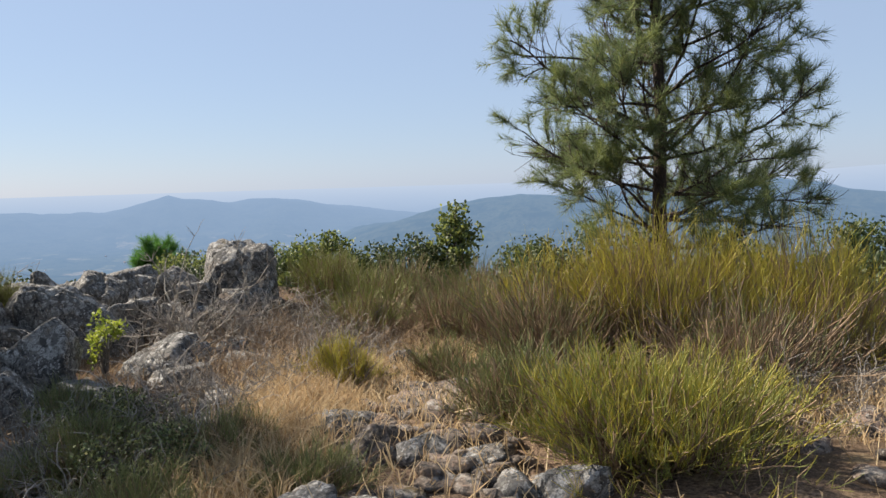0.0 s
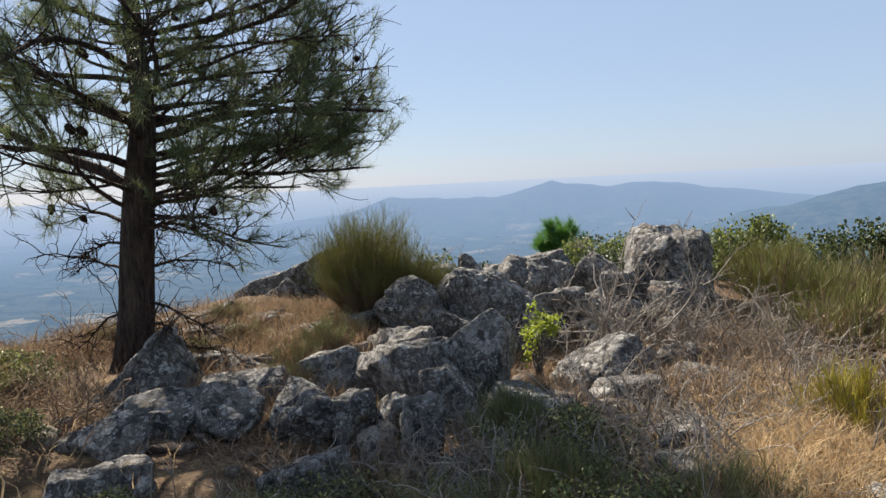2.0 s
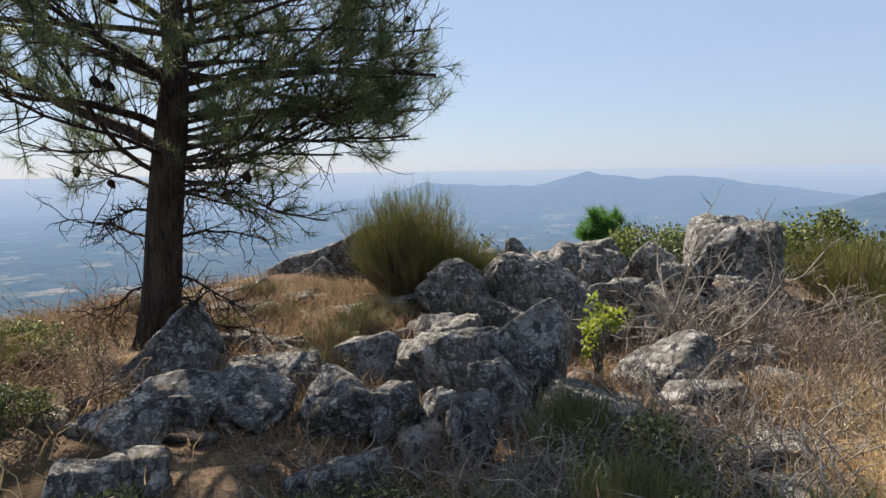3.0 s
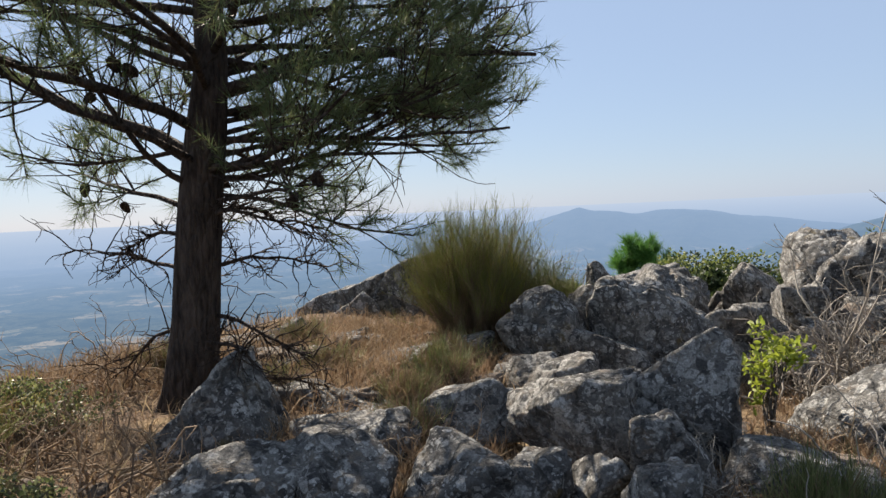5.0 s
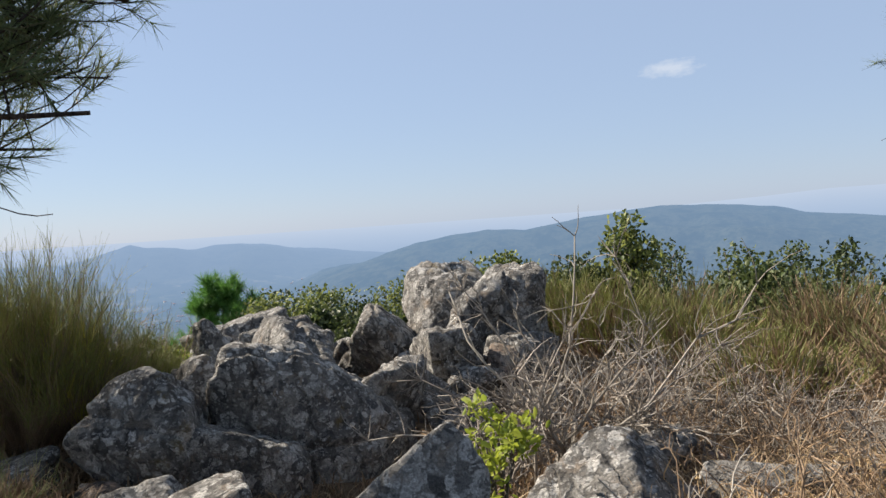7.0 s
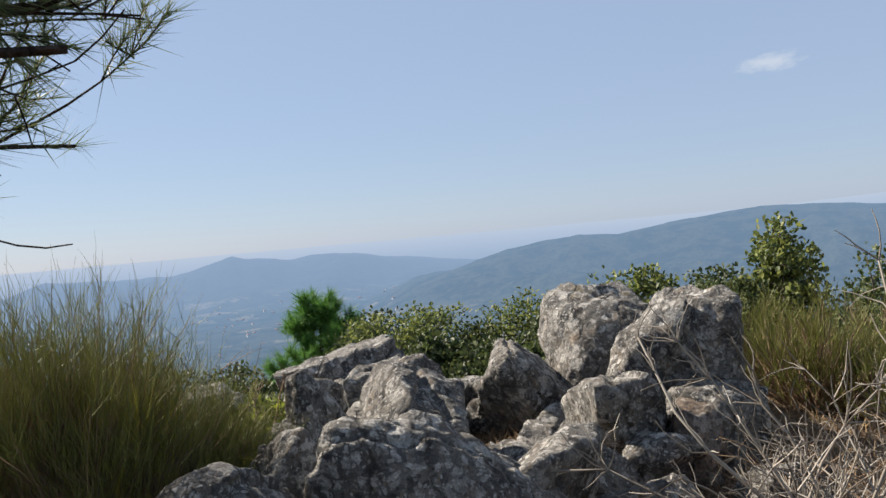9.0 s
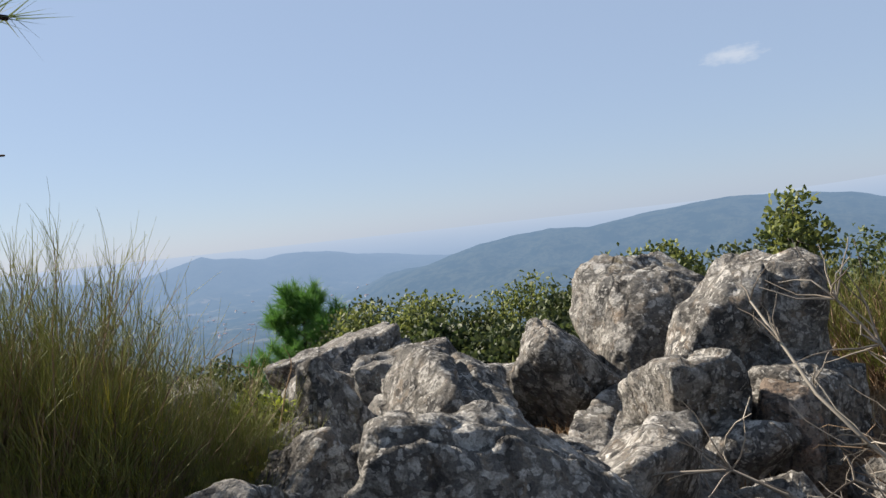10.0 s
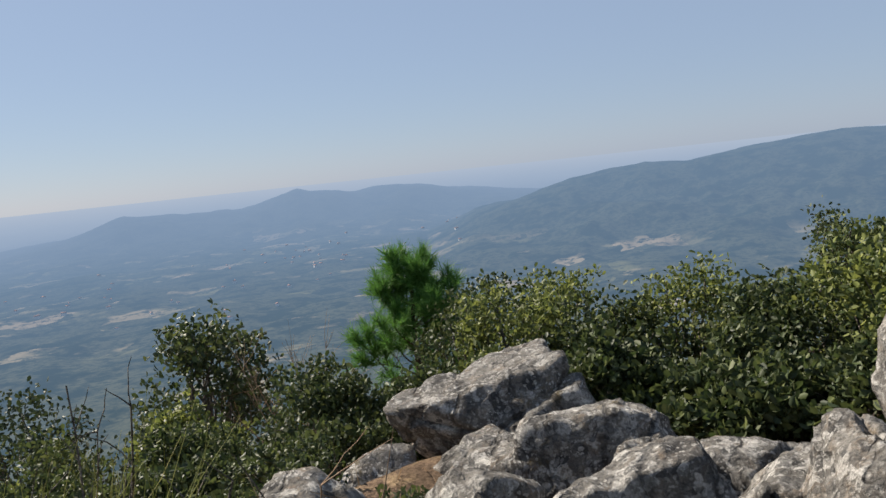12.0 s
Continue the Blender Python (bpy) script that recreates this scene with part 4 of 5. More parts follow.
dead_brush(-4.9, 5.3, 0.5, 0.35, 0.28, "low brown dead scrub between slabs", 166, 90, 6, TWIG_BROWN)
dead_brush(-3.6, 2.5, 0.6, 0.5, 0.45, "grey tangle of dead branches beside the path", 142, 110, 5)
dead_brush(2.6, 5.0, 0.6, 0.5, 0.5, "grey-brown dead stems beside broom bushes", 143, 90, 5)
for bx, by, bs in ((-1.6, 7.35, 411), (-1.0, 7.5, 412), (-1.75, 6.35, 413), (-1.15, 6.75, 414), (-2.05, 8.3, 415), (-1.3, 8.2, 416)):
    dead_brush(bx, by, 0.5, 0.45, 0.5, "brown-grey tangle of half-dead scrub beside the rocks", bs, 150, 6, TWIG_BROWN if bs % 2 else TWIG_GREY)
dead_brush(-5.2, 9.05, 0.12, 0.1, 0.62, "thin bare stem with small twigs at the slope edge", 144, 4, 8, TWIG_BROWN, 1.0, 3.0, bend=0.1, name="bare_sapling")
dead_brush(-5.55, 9.3, 0.3, 0.25, 0.75, "thin bare stems with dry buds at the slope edge", 145, 9, 8, TWIG_BROWN, 1.0, 2.5, bend=0.12, name="bare_sapling")

for bx, by, bt, bs in ((-6.05, 9.1, 0.95, 421), (-5.75, 9.5, 0.85, 422), (-5.5, 8.9, 0.8, 423), (-6.3, 9.4, 1.0, 424), (-5.35, 9.5, 0.62, 425)):
    dead_brush(bx, by, 0.1, 0.1, bt, "thin dark bare stem with dry buds above broom", bs, 5, 9, BARK_GREY, 0.9, 3.2, bend=0.12, fan=0.3, twig=0.16, name="bare_sapling")
leafy("sprig", -3.08, 6.6, ground_at(-3.08, 6.6), 0.19, 0.16, 0.66, "bright yellow-green leafy sprig between rocks", 151, SPRIG, 420, 0.045, clumps=14, low=0.05, wide=0.45)
leafy("low_shrub", -4.95, 8.95, 0.05, 0.5, 0.5, 0.5, "low dark green shrub with yellowish leaves between rocks", 152, OAK_DARK, 2600, 0.035, mat2=SPRIG, clumps=26)
leafy("low_shrub", -5.35, 8.3, 0.15, 0.4, 0.4, 0.55, "low green shrub beside a broom bush", 153, OAK_DARK, 1800, 0.035, mat2=BROOM_YELLOW, clumps=20)
leafy("low_shrub", -4.72, 8.8, 0.1, 0.33, 0.33, 0.38, "low yellowish-green shrub between slabs", 155, OAK_DARK, 1500, 0.03, mat2=SPRIG, clumps=18)
leafy("low_shrub", -5.25, 8.75, 0.1, 0.35, 0.35, 0.45, "low green shrub at the foot of broom", 156, OAK_DARK, 1500, 0.03, mat2=BROOM_YELLOW, clumps=18)
for lx, ly, lr, ls in ((-3.0, 11.6, 0.45, 158), (-3.6, 12.0, 0.4, 159), (-6.3, 10.9, 0.4, 161), (-5.5, 10.2, 0.3, 162), (-2.0, 11.4, 0.5, 163)):
    leafy("low_shrub", lx, ly, ground_at(lx, ly) - 0.02, lr, lr, 0.35, "low dark green shrub among rocks at the slope edge", ls, OAK_DARK, 1300, 0.035, mat2=OAK, clumps=18)
for lx, ly, lr, lt, ls in ((-6.6, 3.3, 0.5, 0.34, 401), (-5.9, 3.0, 0.45, 0.3, 402), (-7.3, 4.0, 0.5, 0.3, 403), (-5.4, 3.5, 0.4, 0.28, 404), (-6.6, 4.4, 0.45, 0.3, 405), (-3.1, 3.9, 0.45, 0.3, 406), (-2.3, 4.9, 0.45, 0.34, 407), (-1.7, 4.1, 0.4, 0.3, 408), (-2.2, 3.0, 0.45, 0.3, 409), (-1.3, 2.7, 0.35, 0.25, 410), (-3.9, 3.1, 0.4, 0.26, 411)):
    leafy("low_shrub", lx, ly, ground_at(lx, ly) - 0.02, lr, lr, lt, "low dark olive heathy shrub in dead scrub", ls, HEATH, 3200, 0.022, mat2=BROOM_GREY, clumps=30, low=0.05)
leafy("low_shrub", -5.5, 9.7, 0.0, 0.45, 0.4, 0.5, "low yellow-green shrub at the slope edge", 154, OAK, 1700, 0.04, mat2=SPRIG, clumps=18)


# ---- small trees and bushes below the crest ----
def tree(x, y, rx, ry, topz, label, seed, mat, count, size, sink=0.1, **kw):
    z = min(ground_at(x, y) - sink, topz - 0.5)
    return leafy(kw.pop("name", "oak_bush"), x, y, z, rx, ry, topz - z, label, seed, mat, count, size, **kw)


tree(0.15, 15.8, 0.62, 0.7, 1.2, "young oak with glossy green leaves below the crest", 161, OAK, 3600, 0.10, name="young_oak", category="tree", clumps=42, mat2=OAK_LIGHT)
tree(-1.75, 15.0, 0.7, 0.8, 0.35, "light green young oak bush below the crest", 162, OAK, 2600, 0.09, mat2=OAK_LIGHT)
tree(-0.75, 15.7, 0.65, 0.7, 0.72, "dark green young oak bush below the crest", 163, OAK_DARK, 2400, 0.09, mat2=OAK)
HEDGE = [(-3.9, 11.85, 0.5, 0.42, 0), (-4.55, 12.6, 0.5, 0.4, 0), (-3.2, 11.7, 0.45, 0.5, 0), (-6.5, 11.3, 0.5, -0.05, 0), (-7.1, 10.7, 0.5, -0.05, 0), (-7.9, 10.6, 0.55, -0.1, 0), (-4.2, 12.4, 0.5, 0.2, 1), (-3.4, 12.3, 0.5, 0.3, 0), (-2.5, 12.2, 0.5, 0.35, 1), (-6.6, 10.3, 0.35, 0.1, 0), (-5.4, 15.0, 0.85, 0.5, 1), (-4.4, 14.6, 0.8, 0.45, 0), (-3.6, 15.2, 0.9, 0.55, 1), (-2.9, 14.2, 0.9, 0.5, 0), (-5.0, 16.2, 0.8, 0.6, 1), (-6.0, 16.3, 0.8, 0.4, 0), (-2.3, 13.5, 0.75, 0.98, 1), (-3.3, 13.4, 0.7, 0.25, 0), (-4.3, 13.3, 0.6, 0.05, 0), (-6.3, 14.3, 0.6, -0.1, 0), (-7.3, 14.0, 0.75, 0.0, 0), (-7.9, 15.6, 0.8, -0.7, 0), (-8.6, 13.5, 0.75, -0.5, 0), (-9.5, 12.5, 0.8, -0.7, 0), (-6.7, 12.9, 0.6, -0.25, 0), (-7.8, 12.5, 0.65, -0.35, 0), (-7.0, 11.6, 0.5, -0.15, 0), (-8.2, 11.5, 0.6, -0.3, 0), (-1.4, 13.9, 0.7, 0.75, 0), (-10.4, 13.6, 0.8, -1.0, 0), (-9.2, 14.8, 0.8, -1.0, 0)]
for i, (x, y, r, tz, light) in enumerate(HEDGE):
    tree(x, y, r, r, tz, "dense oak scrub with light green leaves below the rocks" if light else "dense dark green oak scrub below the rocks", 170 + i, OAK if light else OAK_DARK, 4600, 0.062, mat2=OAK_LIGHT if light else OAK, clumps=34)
tree(-12.2, 20.5, 1.7, 1.6, -0.55, "dark green round-crowned tree on the slope", 190, OAK_DARK, 4200, 0.13, name="slope_tree", category="tree", clumps=40, mat2=OAK)
tree(-16.0, 20.0, 1.7, 1.6, -1.9, "dark green tree on the slope", 191, OAK_DARK, 3600, 0.13, name="slope_tree", category="tree", clumps=36)
tree(-13.5, 17.5, 1.0, 1.0, -2.0, "green bush on the slope", 192, OAK, 2200, 0.1)
tree(-10.5, 17.0, 0.9, 0.9, -1.3, "green bush on the slope below the crest", 193, OAK, 2200, 0.1, mat2=OAK_LIGHT)
dead_brush(-9.3, 18.2, 0.25, 0.25, 2.0, "tall brown leafless shrub on the slope", 194, 22, 22, TWIG_BROWN, 1.6, 5.0, bend=0.08)
tree(-11.9, 14.6, 0.6, 0.6, -1.5, "green bush on the slope among dry stems", 195, OAK, 1500, 0.08, mat2=OAK_LIGHT)
tree(-13.5, 13.5, 0.7, 0.7, -1.4, "light green bush on the slope", 196, OAK, 1500, 0.08, mat2=OAK_LIGHT)
leafy("low_shrub", -8.75, 9.9, 0.0, 0.2, 0.2, 0.32, "small bright green bush at the cliff edge", 197, OAK, 350, 0.06, mat2=OAK_LIGHT, clumps=8)
rng = np.random.RandomState(31)
for i in range(36):
    y = rng.uniform(18, 38)
    x = rng.uniform(2.0 + (y - 18) * 0.02, 8 + y * 0.5) if i < 26 else rng.uniform(1.6, 6.0) + (y - 18) * 0.1
    r = rng.uniform(1.1, 1.9)
    tz = -0.35 + 0.035 * (x - 4) - 0.012 * (y - 20) + rng.uniform(-0.6, 0.2)
    tree(x, y, r, r, tz, "green broad-leaved tree in the wood on the slope", 200 + i, OAK_DARK if i % 3 else OAK, 2300, 0.17, name="wood_tree", category="tree", clumps=30, mat2=OAK)


# ---- pines ----
def needles(rng, pos, way, count, length, width):
    """Brushes of needles at twig ends: thin triangles that fan out along way."""
    n = len(pos)
    t = rng.uniform(-0.9, 0.15, (n, count, 1))
    b = pos[:, None] + way[:, None] * t * length * 1.1
    d = unit(way[:, None] * rng.uniform(0.55, 1.1, (n, count, 1)) + rng.normal(0, 0.55, (n, count, 3)) + np.array([0, 0, 0.12]))
    L = length * rng.uniform(0.7, 1.15, (n, count, 1))
    s = unit(np.cross(d, rng.normal(0, 1, d.shape))) * width
    V = np.stack([b - s, b + s, b + d * L], 2).reshape(-1, 3)
    return V, np.arange(n * count * 3).reshape(-1, 3)


def pine(x, y, label, seed, trunk, whorls, reach, mat, needle=0.14, per=46, width=0.0022, rise=0.35, tufts=1.0, boughs=(), cones=0, light=None, base=None, clear=None, gaps=-0.75):
    """trunk: points (x, y, z, radius) from the foot; whorls: heights of branch rings; reach(z, angle): branch length."""
    rng = np.random.RandomState(seed)
    top = thing("pine_tree", x, y, ground_at(x, y) - 0.1 if base is None else base, label, "tree")
    T = np.array(trunk, float)
    zs = np.linspace(T[0, 2], T[-1, 2], 40)
    line = np.stack([np.interp(zs, T[:, 2], T[:, c]) for c in (0, 1)] + [zs], 1)
    line[:, :2] += 0.012 * np.stack([np.sin(zs * 3.1), np.cos(zs * 2.3)], 1)
    rad = np.interp(zs, T[:, 2], T[:, 3])
    made("trunk", mesh_of("trunk", *tubes(line[None], rad[None], 14), smooth=True), BARK, top, "dark rough-barked trunk")
    starts, ways, lens, thick = [], [], [], []
    for z, count in whorls:
        a0 = rng.uniform(0, 6.28)
        for i in range(count):
            a = a0 + i * 6.283 / count + rng.normal(0, 0.25)
            L = reach(z, a) * rng.uniform(0.75, 1.1)
            if L < 0.15:
                continue
            zz = z + rng.normal(0, 0.06)
            starts.append([np.interp(zz, zs, line[:, 0]), np.interp(zz, zs, line[:, 1]), zz])
            e = rise + rng.normal(0, 0.12)
            ways.append([math.cos(a), math.sin(a), e])
            lens.append(L)
            thick.append(0.006 + 0.009 * L)
    for s, w, L, r in boughs:
        starts.append(s), ways.append(w), lens.append(L), thick.append(r)
    starts, ways, lens, thick = np.array(starts), np.array(ways), np.array(lens), np.array(thick)
    K = 9
    B = wander(rng, starts, ways, lens, K, 0.11, -0.015)
    if clear is not None:
        near = (B[:, -1, 0] > clear) & (B[:, -1, 2] < 2.45)
        root = B[:, :1]
        B[near] = root[near] + (B[near] - root[near]) * 0.86
    for line_b, th in zip(B, thick):
        made("bough", mesh_of("bough", *tubes(line_b[None], (np.linspace(1, 0.3, K) * th)[None], 6), smooth=True), BARK, top)
    # side twigs
    i = np.repeat(np.arange(len(B)), np.maximum((lens * 9 * tufts).astype(int), 3))
    n = len(i)
    j = np.minimum(rng.beta(2.2, 1.2, n) * (K - 1), K - 1.01)
    j0 = np.maximum(j.astype(int), 1)
    st = B[i, j0]
    d = unit(B[i, j0] - B[i, j0 - 1]) * 0.75 + rng.normal(0, 0.55, (n, 3)) + np.array([0, 0, 0.22])
    tl = np.clip(lens[i] * 0.34, 0.14, 0.6) * rng.uniform(0.6, 1.2, n) * (1.15 - 0.5 * j0 / K)
    W = wander(rng, st, d, tl, 5, 0.16, -0.05)
    if clear is not None:
        W = W[(W[:, -1, 0] < clear) | (W[:, -1, 2] > 2.3)]
        n = len(W)
    stuff(made("twig_tangle", mesh_of("twig_tangle", *tubes(W, np.linspace(0.006, 0.003, 5)[None] * np.ones((n, 1)), 3)), BARK, top))
    # shoots on the twigs
    m = int(n * 2.0)
    a, b = rng.randint(0, n, m), rng.randint(2, 5, m)
    d2 = unit(W[a, b] - W[a, b - 1]) + rng.normal(0, 0.5, (m, 3)) + np.array([0, 0, 0.25])
    S = wander(rng, W[a, b], d2, 0.16 * rng.uniform(0.6, 1.2, m), 3, 0.1)
    if clear is not None:
        S = S[(S[:, -1, 0] < clear) | (S[:, -1, 2] > 2.3)]
        m = len(S)
    stuff(made("shoot_tangle", mesh_of("shoot_tangle", *tubes(S, np.array([[0.0035, 0.003, 0.0025]]) * np.ones((m, 1)), 3)), BARK, top))
    ends = np.concatenate([W[:, -1], S[:, -1], B[:, -1]])
    dirs = np.concatenate([W[:, -1] - W[:, -2], S[:, -1] - S[:, -2], B[:, -1] - B[:, -2]])
    if clear is not None:
        far = (ends[:, 0] < clear) | (ends[:, 2] > 2.3)
        ends, dirs = ends[far], dirs[far]
    # needles sit in clumps, with bare dark twigs between them
    wave = np.sin(ends[:, 0] * 4.7 + 1.3 * np.sin(ends[:, 1] * 3.9)) + np.sin(ends[:, 1] * 5.3 + ends[:, 2] * 3.1) + np.sin(ends[:, 2] * 6.1 - ends[:, 0] * 2.7)
    full = wave > gaps
    ends, dirs = ends[full], dirs[full]
    pick = rng.uniform(0, 1, len(ends))
    groups = [(pick < 2, mat, "needle_foliage")] if light is None else [(pick < 0.6, mat, "needle_foliage"), (pick >= 0.6, light, "light_needle_foliage")]
    for on, material, name in groups:
        v, f = needles(rng, ends[on], unit(dirs[on]), per, needle, width)
        stuff(made(name, mesh_of(name, v, None, f), material, top))
    if cones:
        c = np.argsort(rng.uniform(0, 1, n))[:cones]
        for q in c:
            bm = bmesh.new()
            bmesh.ops.create_uvsphere(bm, u_segments=10, v_segments=8, radius=0.03)
            for v in bm.verts:
                v.co *= 1 + 0.16 * math.sin(17 * v.co.z / 0.03 + 5 * math.atan2(v.co.y, v.co.x))
                v.co.z *= 1.5 - 0.25 * v.co.z / 0.03
            me = bpy.data.meshes.new("cone")
            bm.to_mesh(me)
            bm.free()
            ob = made("cone", me, CONE, top, "dark brown pine cone")
            ob.location = W[q, 2] + np.array([0, 0, -0.03])
            ob.rotation_euler = rng.uniform(-1, 1, 3)
    for ob in top.children:
        ob.matrix_parent_inverse = Matrix.Translation(-Vector(top.location))
    return top


def left_reach(z, a):
    # the crown is widest a little above the fork, and held back low on the side of the path
    full = 2.55 if z > 2.2 else 2.2
    return full * (1 - 0.55 * max(0.0, (z - 3.8) / 2.4)) * (0.75 if z < 1.8 else 1.0) * (1 - 0.4 * max(0.0, math.cos(a - 2.3)))


pine(-6.2, 5.3, "old pine with a thick dark trunk and dead lower branches", 301,
     [(-6.42, 5.28, 0.0, 0.24), (-6.33, 5.28, 0.3, 0.175), (-6.22, 5.3, 0.8, 0.15), (-6.14, 5.33, 1.4, 0.14), (-6.08, 5.35, 1.9, 0.13), (-6.02, 5.36, 2.4, 0.10), (-6.08, 5.4, 3.4, 0.07), (-6.05, 5.45, 4.6, 0.045), (-6.05, 5.45, 6.4, 0.015)],
     [(1.62, 3), (1.9, 4), (2.15, 5), (2.45, 5), (2.75, 5), (3.1, 5), (3.5, 5), (3.9, 5), (4.3, 6), (4.7, 6), (5.1, 6), (5.5, 5), (5.9, 4), (6.2, 3)],
     left_reach, NEEDLES, 0.13, 36, 0.0021, 0.2, 1.2,
     boughs=[((-6.1, 5.3, 1.8), (-0.75, -0.1, 0.55), 2.9, 0.055), ((-6.05, 5.35, 2.2), (0.85, 0.35, 0.33), 2.4, 0.04), ((-6.08, 5.33, 1.72), (0.8, 0.3, 0.06), 1.7, 0.022), ((-6.1, 5.3, 2.0), (0.2, -0.8, 0.3), 2.2, 0.035), ((-6.15, 5.3, 1.5), (-0.9, 0.2, 0.1), 2.0, 0.02), ((-6.1, 5.3, 2.1), (0.45, 0.85, 0.12), 1.8, 0.03)] + [((-6.05, 5.38, 1.75 + 0.14 * i), (math.cos(0.3 + 0.37 * i % 1.15), math.sin(0.3 + 0.37 * i % 1.15), 0.06 + 0.02 * i), 1.9, 0.02) for i in range(12)] + [((-6.05, 5.4, 1.7 + 0.13 * i), (math.cos(0.72 + 0.31 * i % 0.4), math.sin(0.72 + 0.31 * i % 0.4), 0.04 + 0.03 * i), 2.1, 0.02) for i in range(9)] + [((-6.1, 5.35, 1.55 + 0.06 * i), (math.cos(-0.1 + 0.36 * i), math.sin(-0.1 + 0.36 * i), -0.02), 1.75, 0.016) for i in range(3)], cones=60, clear=-4.5, gaps=-0.4)


def right_reach(z, a):
    return 1.9 * min(1.0, max(0.1, (6.6 - z) / 2.9)) * (0.8 if z < 1.25 else 1.0)


pine(2.5, 8.8, "young pine with whorled branches above broom bushes", 302,
     [(2.56, 8.8, -0.1, 0.10), (2.55, 8.8, 1.0, 0.085), (2.55, 8.8, 2.5, 0.07), (2.5, 8.8, 4.0, 0.05), (2.5, 8.8, 6.4, 0.012)],
     [(1.0, 4), (1.3, 6), (1.65, 6), (2.0, 6), (2.35, 6), (2.75, 6), (3.15, 6), (3.55, 6), (3.95, 6), (4.35, 5), (4.75, 5), (5.2, 5), (5.6, 4), (6.0, 4), (6.3, 3)],
     right_reach, NEEDLES, 0.17, 48, 0.0028, 0.24, 1.5, light=NEEDLES_LIGHT, gaps=-0.5)

pine(-7.3, 18.4, "small bright green pine below the rocks", 303,
     [(-7.3, 18.4, -2.6, 0.06), (-7.3, 18.4, -0.8, 0.04), (-7.25, 18.4, 0.3, 0.014)],
     [(-1.7, 6), (-1.35, 6), (-1.0, 6), (-0.65, 6), (-0.35, 5), (-0.1, 4), (0.1, 3)],
     lambda z, a: 1.3 * min(1.0, max(0.2, (0.75 - z) / 1.9)), NEEDLES_YOUNG, 0.24, 54, 0.006, 0.8, 0.55, gaps=-3.0)

dead_brush(-6.2, 5.3, 0.05, 0.05, 0.1, "bare broken twigs at the foot of a pine", 311, 5, 2, TWIG_BROWN)

# dead lower branches of the old pine
def dead_limb(parent, start, way, length, seed, r=0.017):
    rng = np.random.RandomState(seed)
    P = wander(rng, np.array([start]), np.array([way]), length, 10, 0.2, 0.0)
    ob = made("dead_branch", mesh_of("dead_branch", *tubes(P, np.linspace(r, 0.004, 10)[None], 5)), BARK, parent, "bare dead branch")
    i = rng.randint(2, 10, 26)
    d = unit(P[0, i] - P[0, i - 1]) + rng.normal(0, 0.7, (26, 3))
    S = wander(rng, P[0, i], d, length * 0.34 * rng.uniform(0.4, 1.2, 26), 7, 0.28, 0.03)
    stuff(made("twig_tangle", mesh_of("twig_tangle", *tubes(S, np.linspace(0.0065, 0.0022, 7)[None] * np.ones((26, 1)), 3)), BARK, ob))
    j, jj = rng.randint(0, 26, 70), rng.randint(2, 7, 70)
    S2 = wander(rng, S[j, jj], unit(S[j, jj] - S[j, jj - 1]) + rng.normal(0, 0.7, (70, 3)), length * 0.14, 5, 0.3, 0.03)
    stuff(made("fine_twig_tangle", mesh_of("fine_twig_tangle", *tubes(S2, np.linspace(0.0034, 0.0016, 5)[None] * np.ones((70, 1)), 3)), BARK, ob))
    ob.matrix_parent_inverse = Matrix.Translation(-Vector(parent.location))


old_pine = [o for o in scene.objects if o.name.startswith("pine_tree") and o.get("label", "").startswith("old pine")][0]
for n, (z, way, L) in enumerate([(1.12, (-0.95, -0.2, 0.0), 1.1), (0.75, (-0.9, 0.0, 0.0), 1.1), (0.6, (0.8, 0.3, -0.05), 0.9), (0.85, (0.85, 0.2, 0.05), 0.85), (1.15, (0.8, 0.5, 0.1), 0.8), (0.95, (-0.7, 0.6, 0.0), 0.9), (1.35, (-0.8, -0.3, 0.15), 0.5), (0.7, (0.7, -0.3, -0.12), 0.8), (1.45, (0.85, 0.25, 0.0), 0.9), (1.5, (0.6, 0.75, 0.05), 0.8)]):
    dead_limb(old_pine, (-6.19, 5.31, z), way, L, 320 + n)


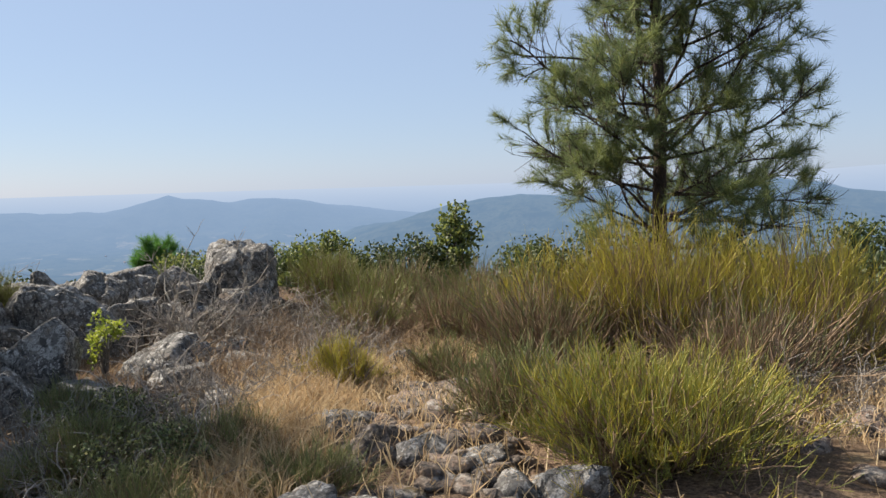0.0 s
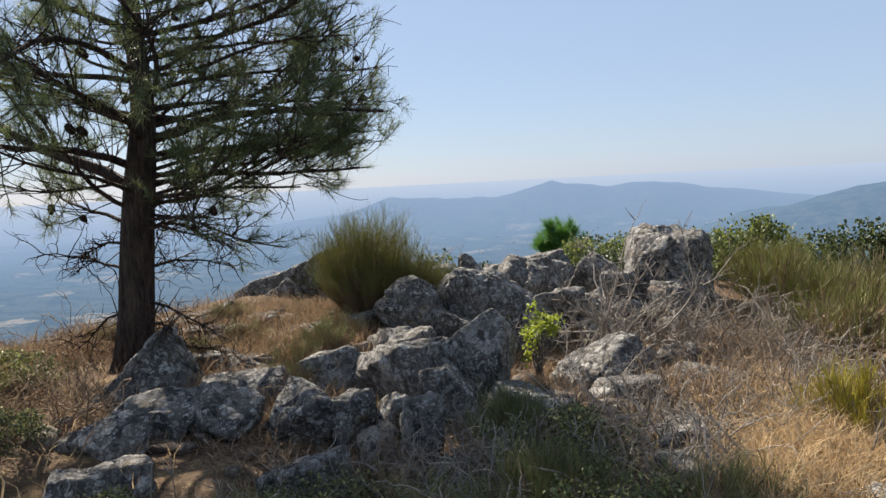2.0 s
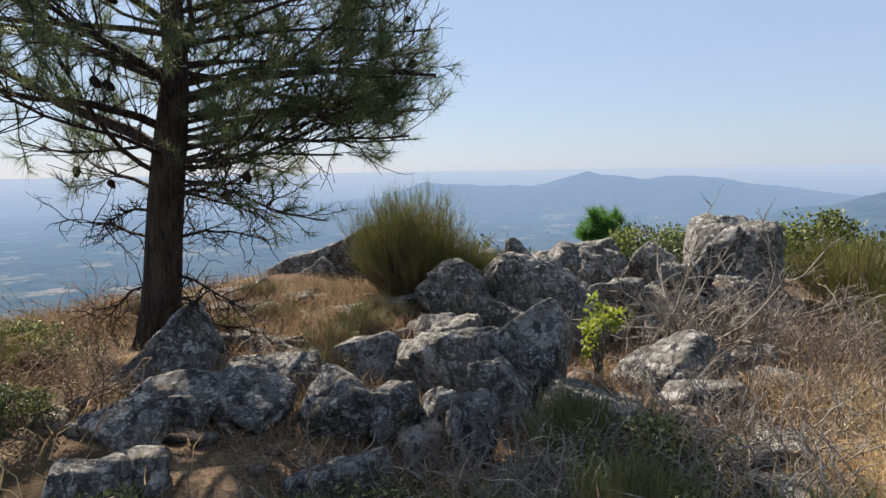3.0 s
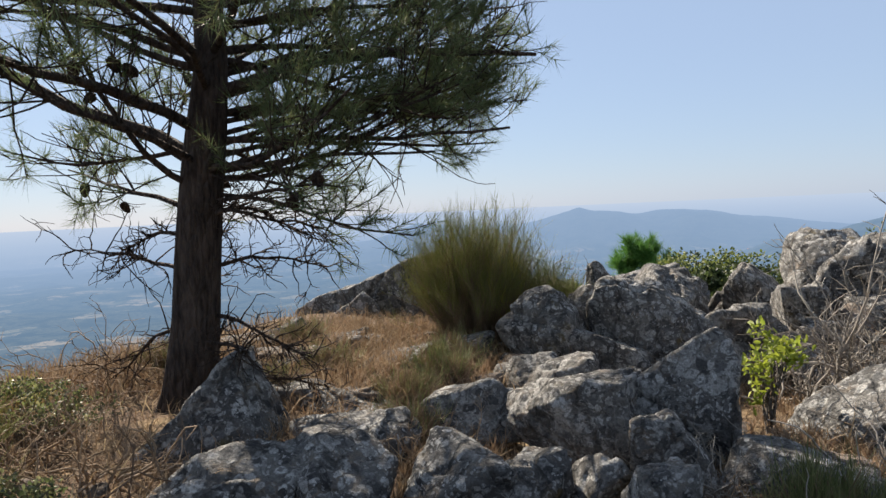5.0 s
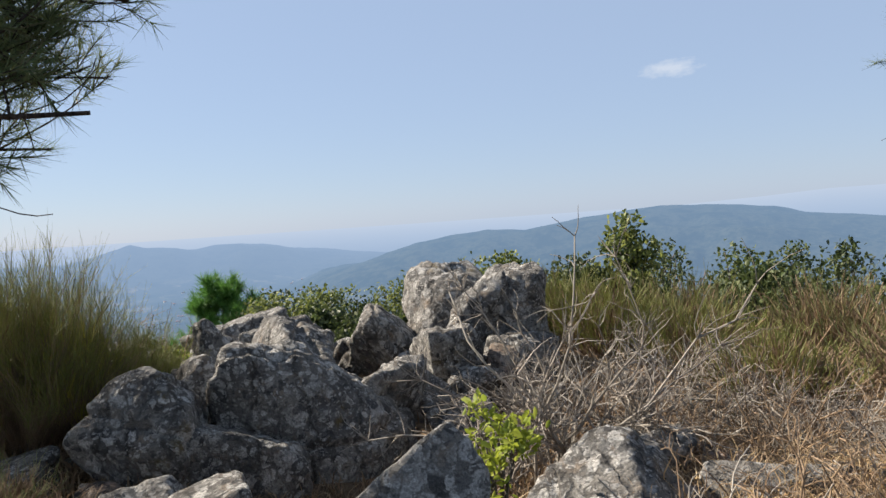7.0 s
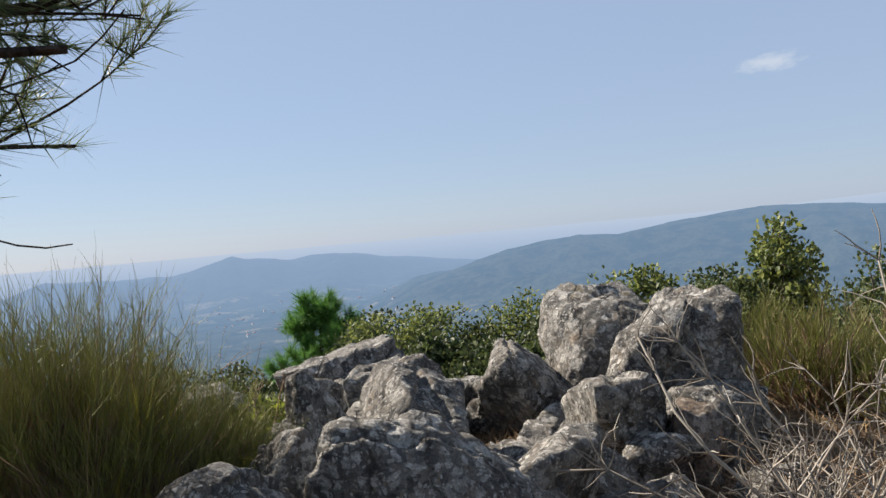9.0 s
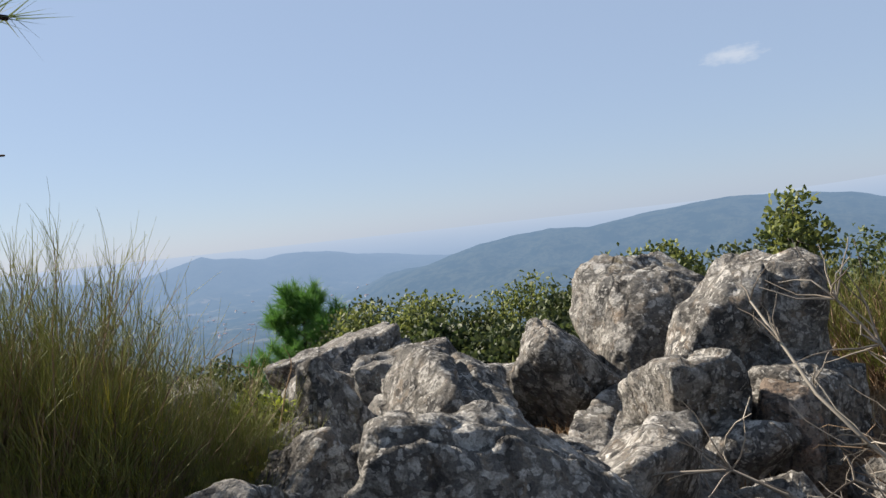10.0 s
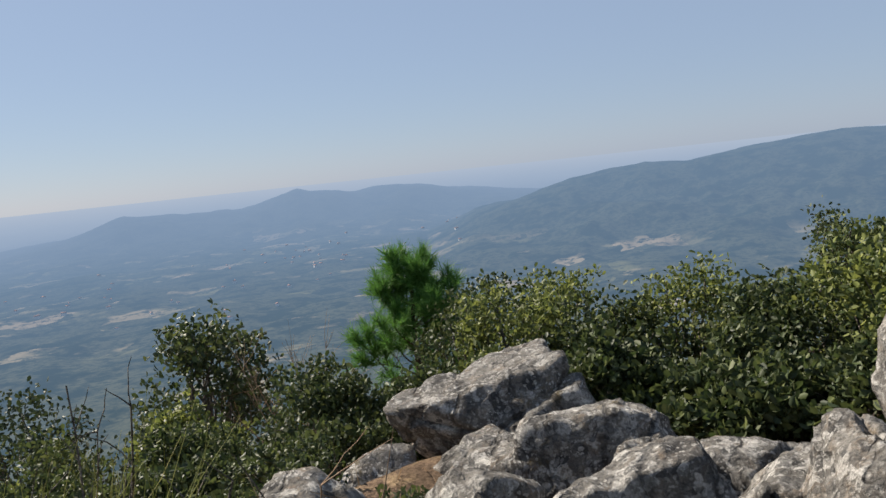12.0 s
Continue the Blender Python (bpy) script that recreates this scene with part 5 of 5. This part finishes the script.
# ---- far things ----
def cloud(x, y, z, size):
    m = Nodes("thin_cloud")
    p = m.local(1.0)
    d = m.add("VectorMath", {0: m.add("Mapping", {"Vector": p, "Scale": (1 / size[0], 1, 1 / size[1])})}, operation="LENGTH").outputs["Value"]
    n = m.noise(m.add("Mapping", {"Vector": p, "Scale": (0.012, 1, 0.03)}), 1.0, 6, 0.6)
    a = m.math("MULTIPLY", m.ramp(m.math("ADD", d, m.math("MULTIPLY", m.math("SUBTRACT", n, 0.5), 1.5)), [(0.2, (1, 1, 1)), (0.95, (0, 0, 0))]), 0.5)
    glow = m.add("Emission", {"Color": (0.85, 0.88, 0.93, 1), "Strength": 0.406}).outputs[0]
    mat = m.done(m.add("MixShader", {0: a, 1: m.add("BsdfTransparent").outputs[0], 2: glow}).outputs[0])
    mat.cycles.emission_sampling = "NONE"
    w, h = size
    ob = made("cloud", mesh_of("cloud", [(-w, 0, -h), (w, 0, -h), (w, 0, h), (-w, 0, h)], [(0, 1, 2, 3)]), mat)
    ob.location = (x, y, z)
    ob.rotation_euler = (0, 0, math.atan2(-x, y))
    return tagged(ob, "small thin white wisp of cloud in the sky", "cloud", kind="structure")


CLOUD_DIR = (-20.0, 9.8)
cr = 4500.0
cloud(-cr * math.sin(radians(CLOUD_DIR[0])), cr * math.cos(radians(CLOUD_DIR[0])), cr * math.tan(radians(CLOUD_DIR[1])), (200.0, 62.0))


def farmhouse_meshes():
    me = bpy.data.meshes.new("wall")
    bm = bmesh.new()
    bmesh.ops.create_cube(bm, size=1.0)
    for v in bm.verts:
        v.co = Vector((v.co.x * 9, v.co.y * 6, (v.co.z + 0.5) * 4.5))
    bm.to_mesh(me)
    bm.free()
    roof = mesh_of("roof", [(-4.8, -3.4, 4.5), (4.8, -3.4, 4.5), (4.8, 3.4, 4.5), (-4.8, 3.4, 4.5), (-4.8, 0, 6.4), (4.8, 0, 6.4)], [(0, 1, 5, 4), (2, 3, 4, 5), (0, 3, 2, 1)], [(0, 4, 3), (1, 2, 5)])
    return me, roof


def hazy(name, color, k):
    # mixes a blue glow into the colour, standing in for haze
    m = Nodes(name)
    s = m.surface(color, 0.9)
    g = m.add("Emission", {"Color": (0.17, 0.275, 0.43, 1), "Strength": 0.406}).outputs[0]
    mat = m.done(m.add("MixShader", {0: k, 1: s, 2: g}).outputs[0])
    mat.cycles.emission_sampling = "NONE"
    return mat


house_wall, house_roof = farmhouse_meshes()
house_wall.materials.append(hazy("far_white_wall", (0.8, 0.76, 0.7), 0.5))
house_roof.materials.append(hazy("far_tile_roof", (0.45, 0.24, 0.16), 0.5))
rng = np.random.RandomState(12)
for _ in range(70):
    c = [(22, 1650), (30, 1300), (14, 2200), (24, 1900), (38, 1500), (17, 1500)][rng.randint(6)]
    a, r = radians(rng.normal(c[0], 5)), rng.normal(c[1], 170)
    x, y = -r * math.sin(a), r * math.cos(a)
    top = thing("farmhouse", x, y, ground_at(x, y) - 1.6, "far white farmhouse with a tiled roof in the valley", "house", "valley houses")
    k = rng.uniform(0.5, 1.0)
    top.scale, top.rotation_euler = (k, k, k), (0, 0, rng.uniform(0, 3.14))
    new("wall", house_wall).parent = top
    new("roof", house_roof).parent = top
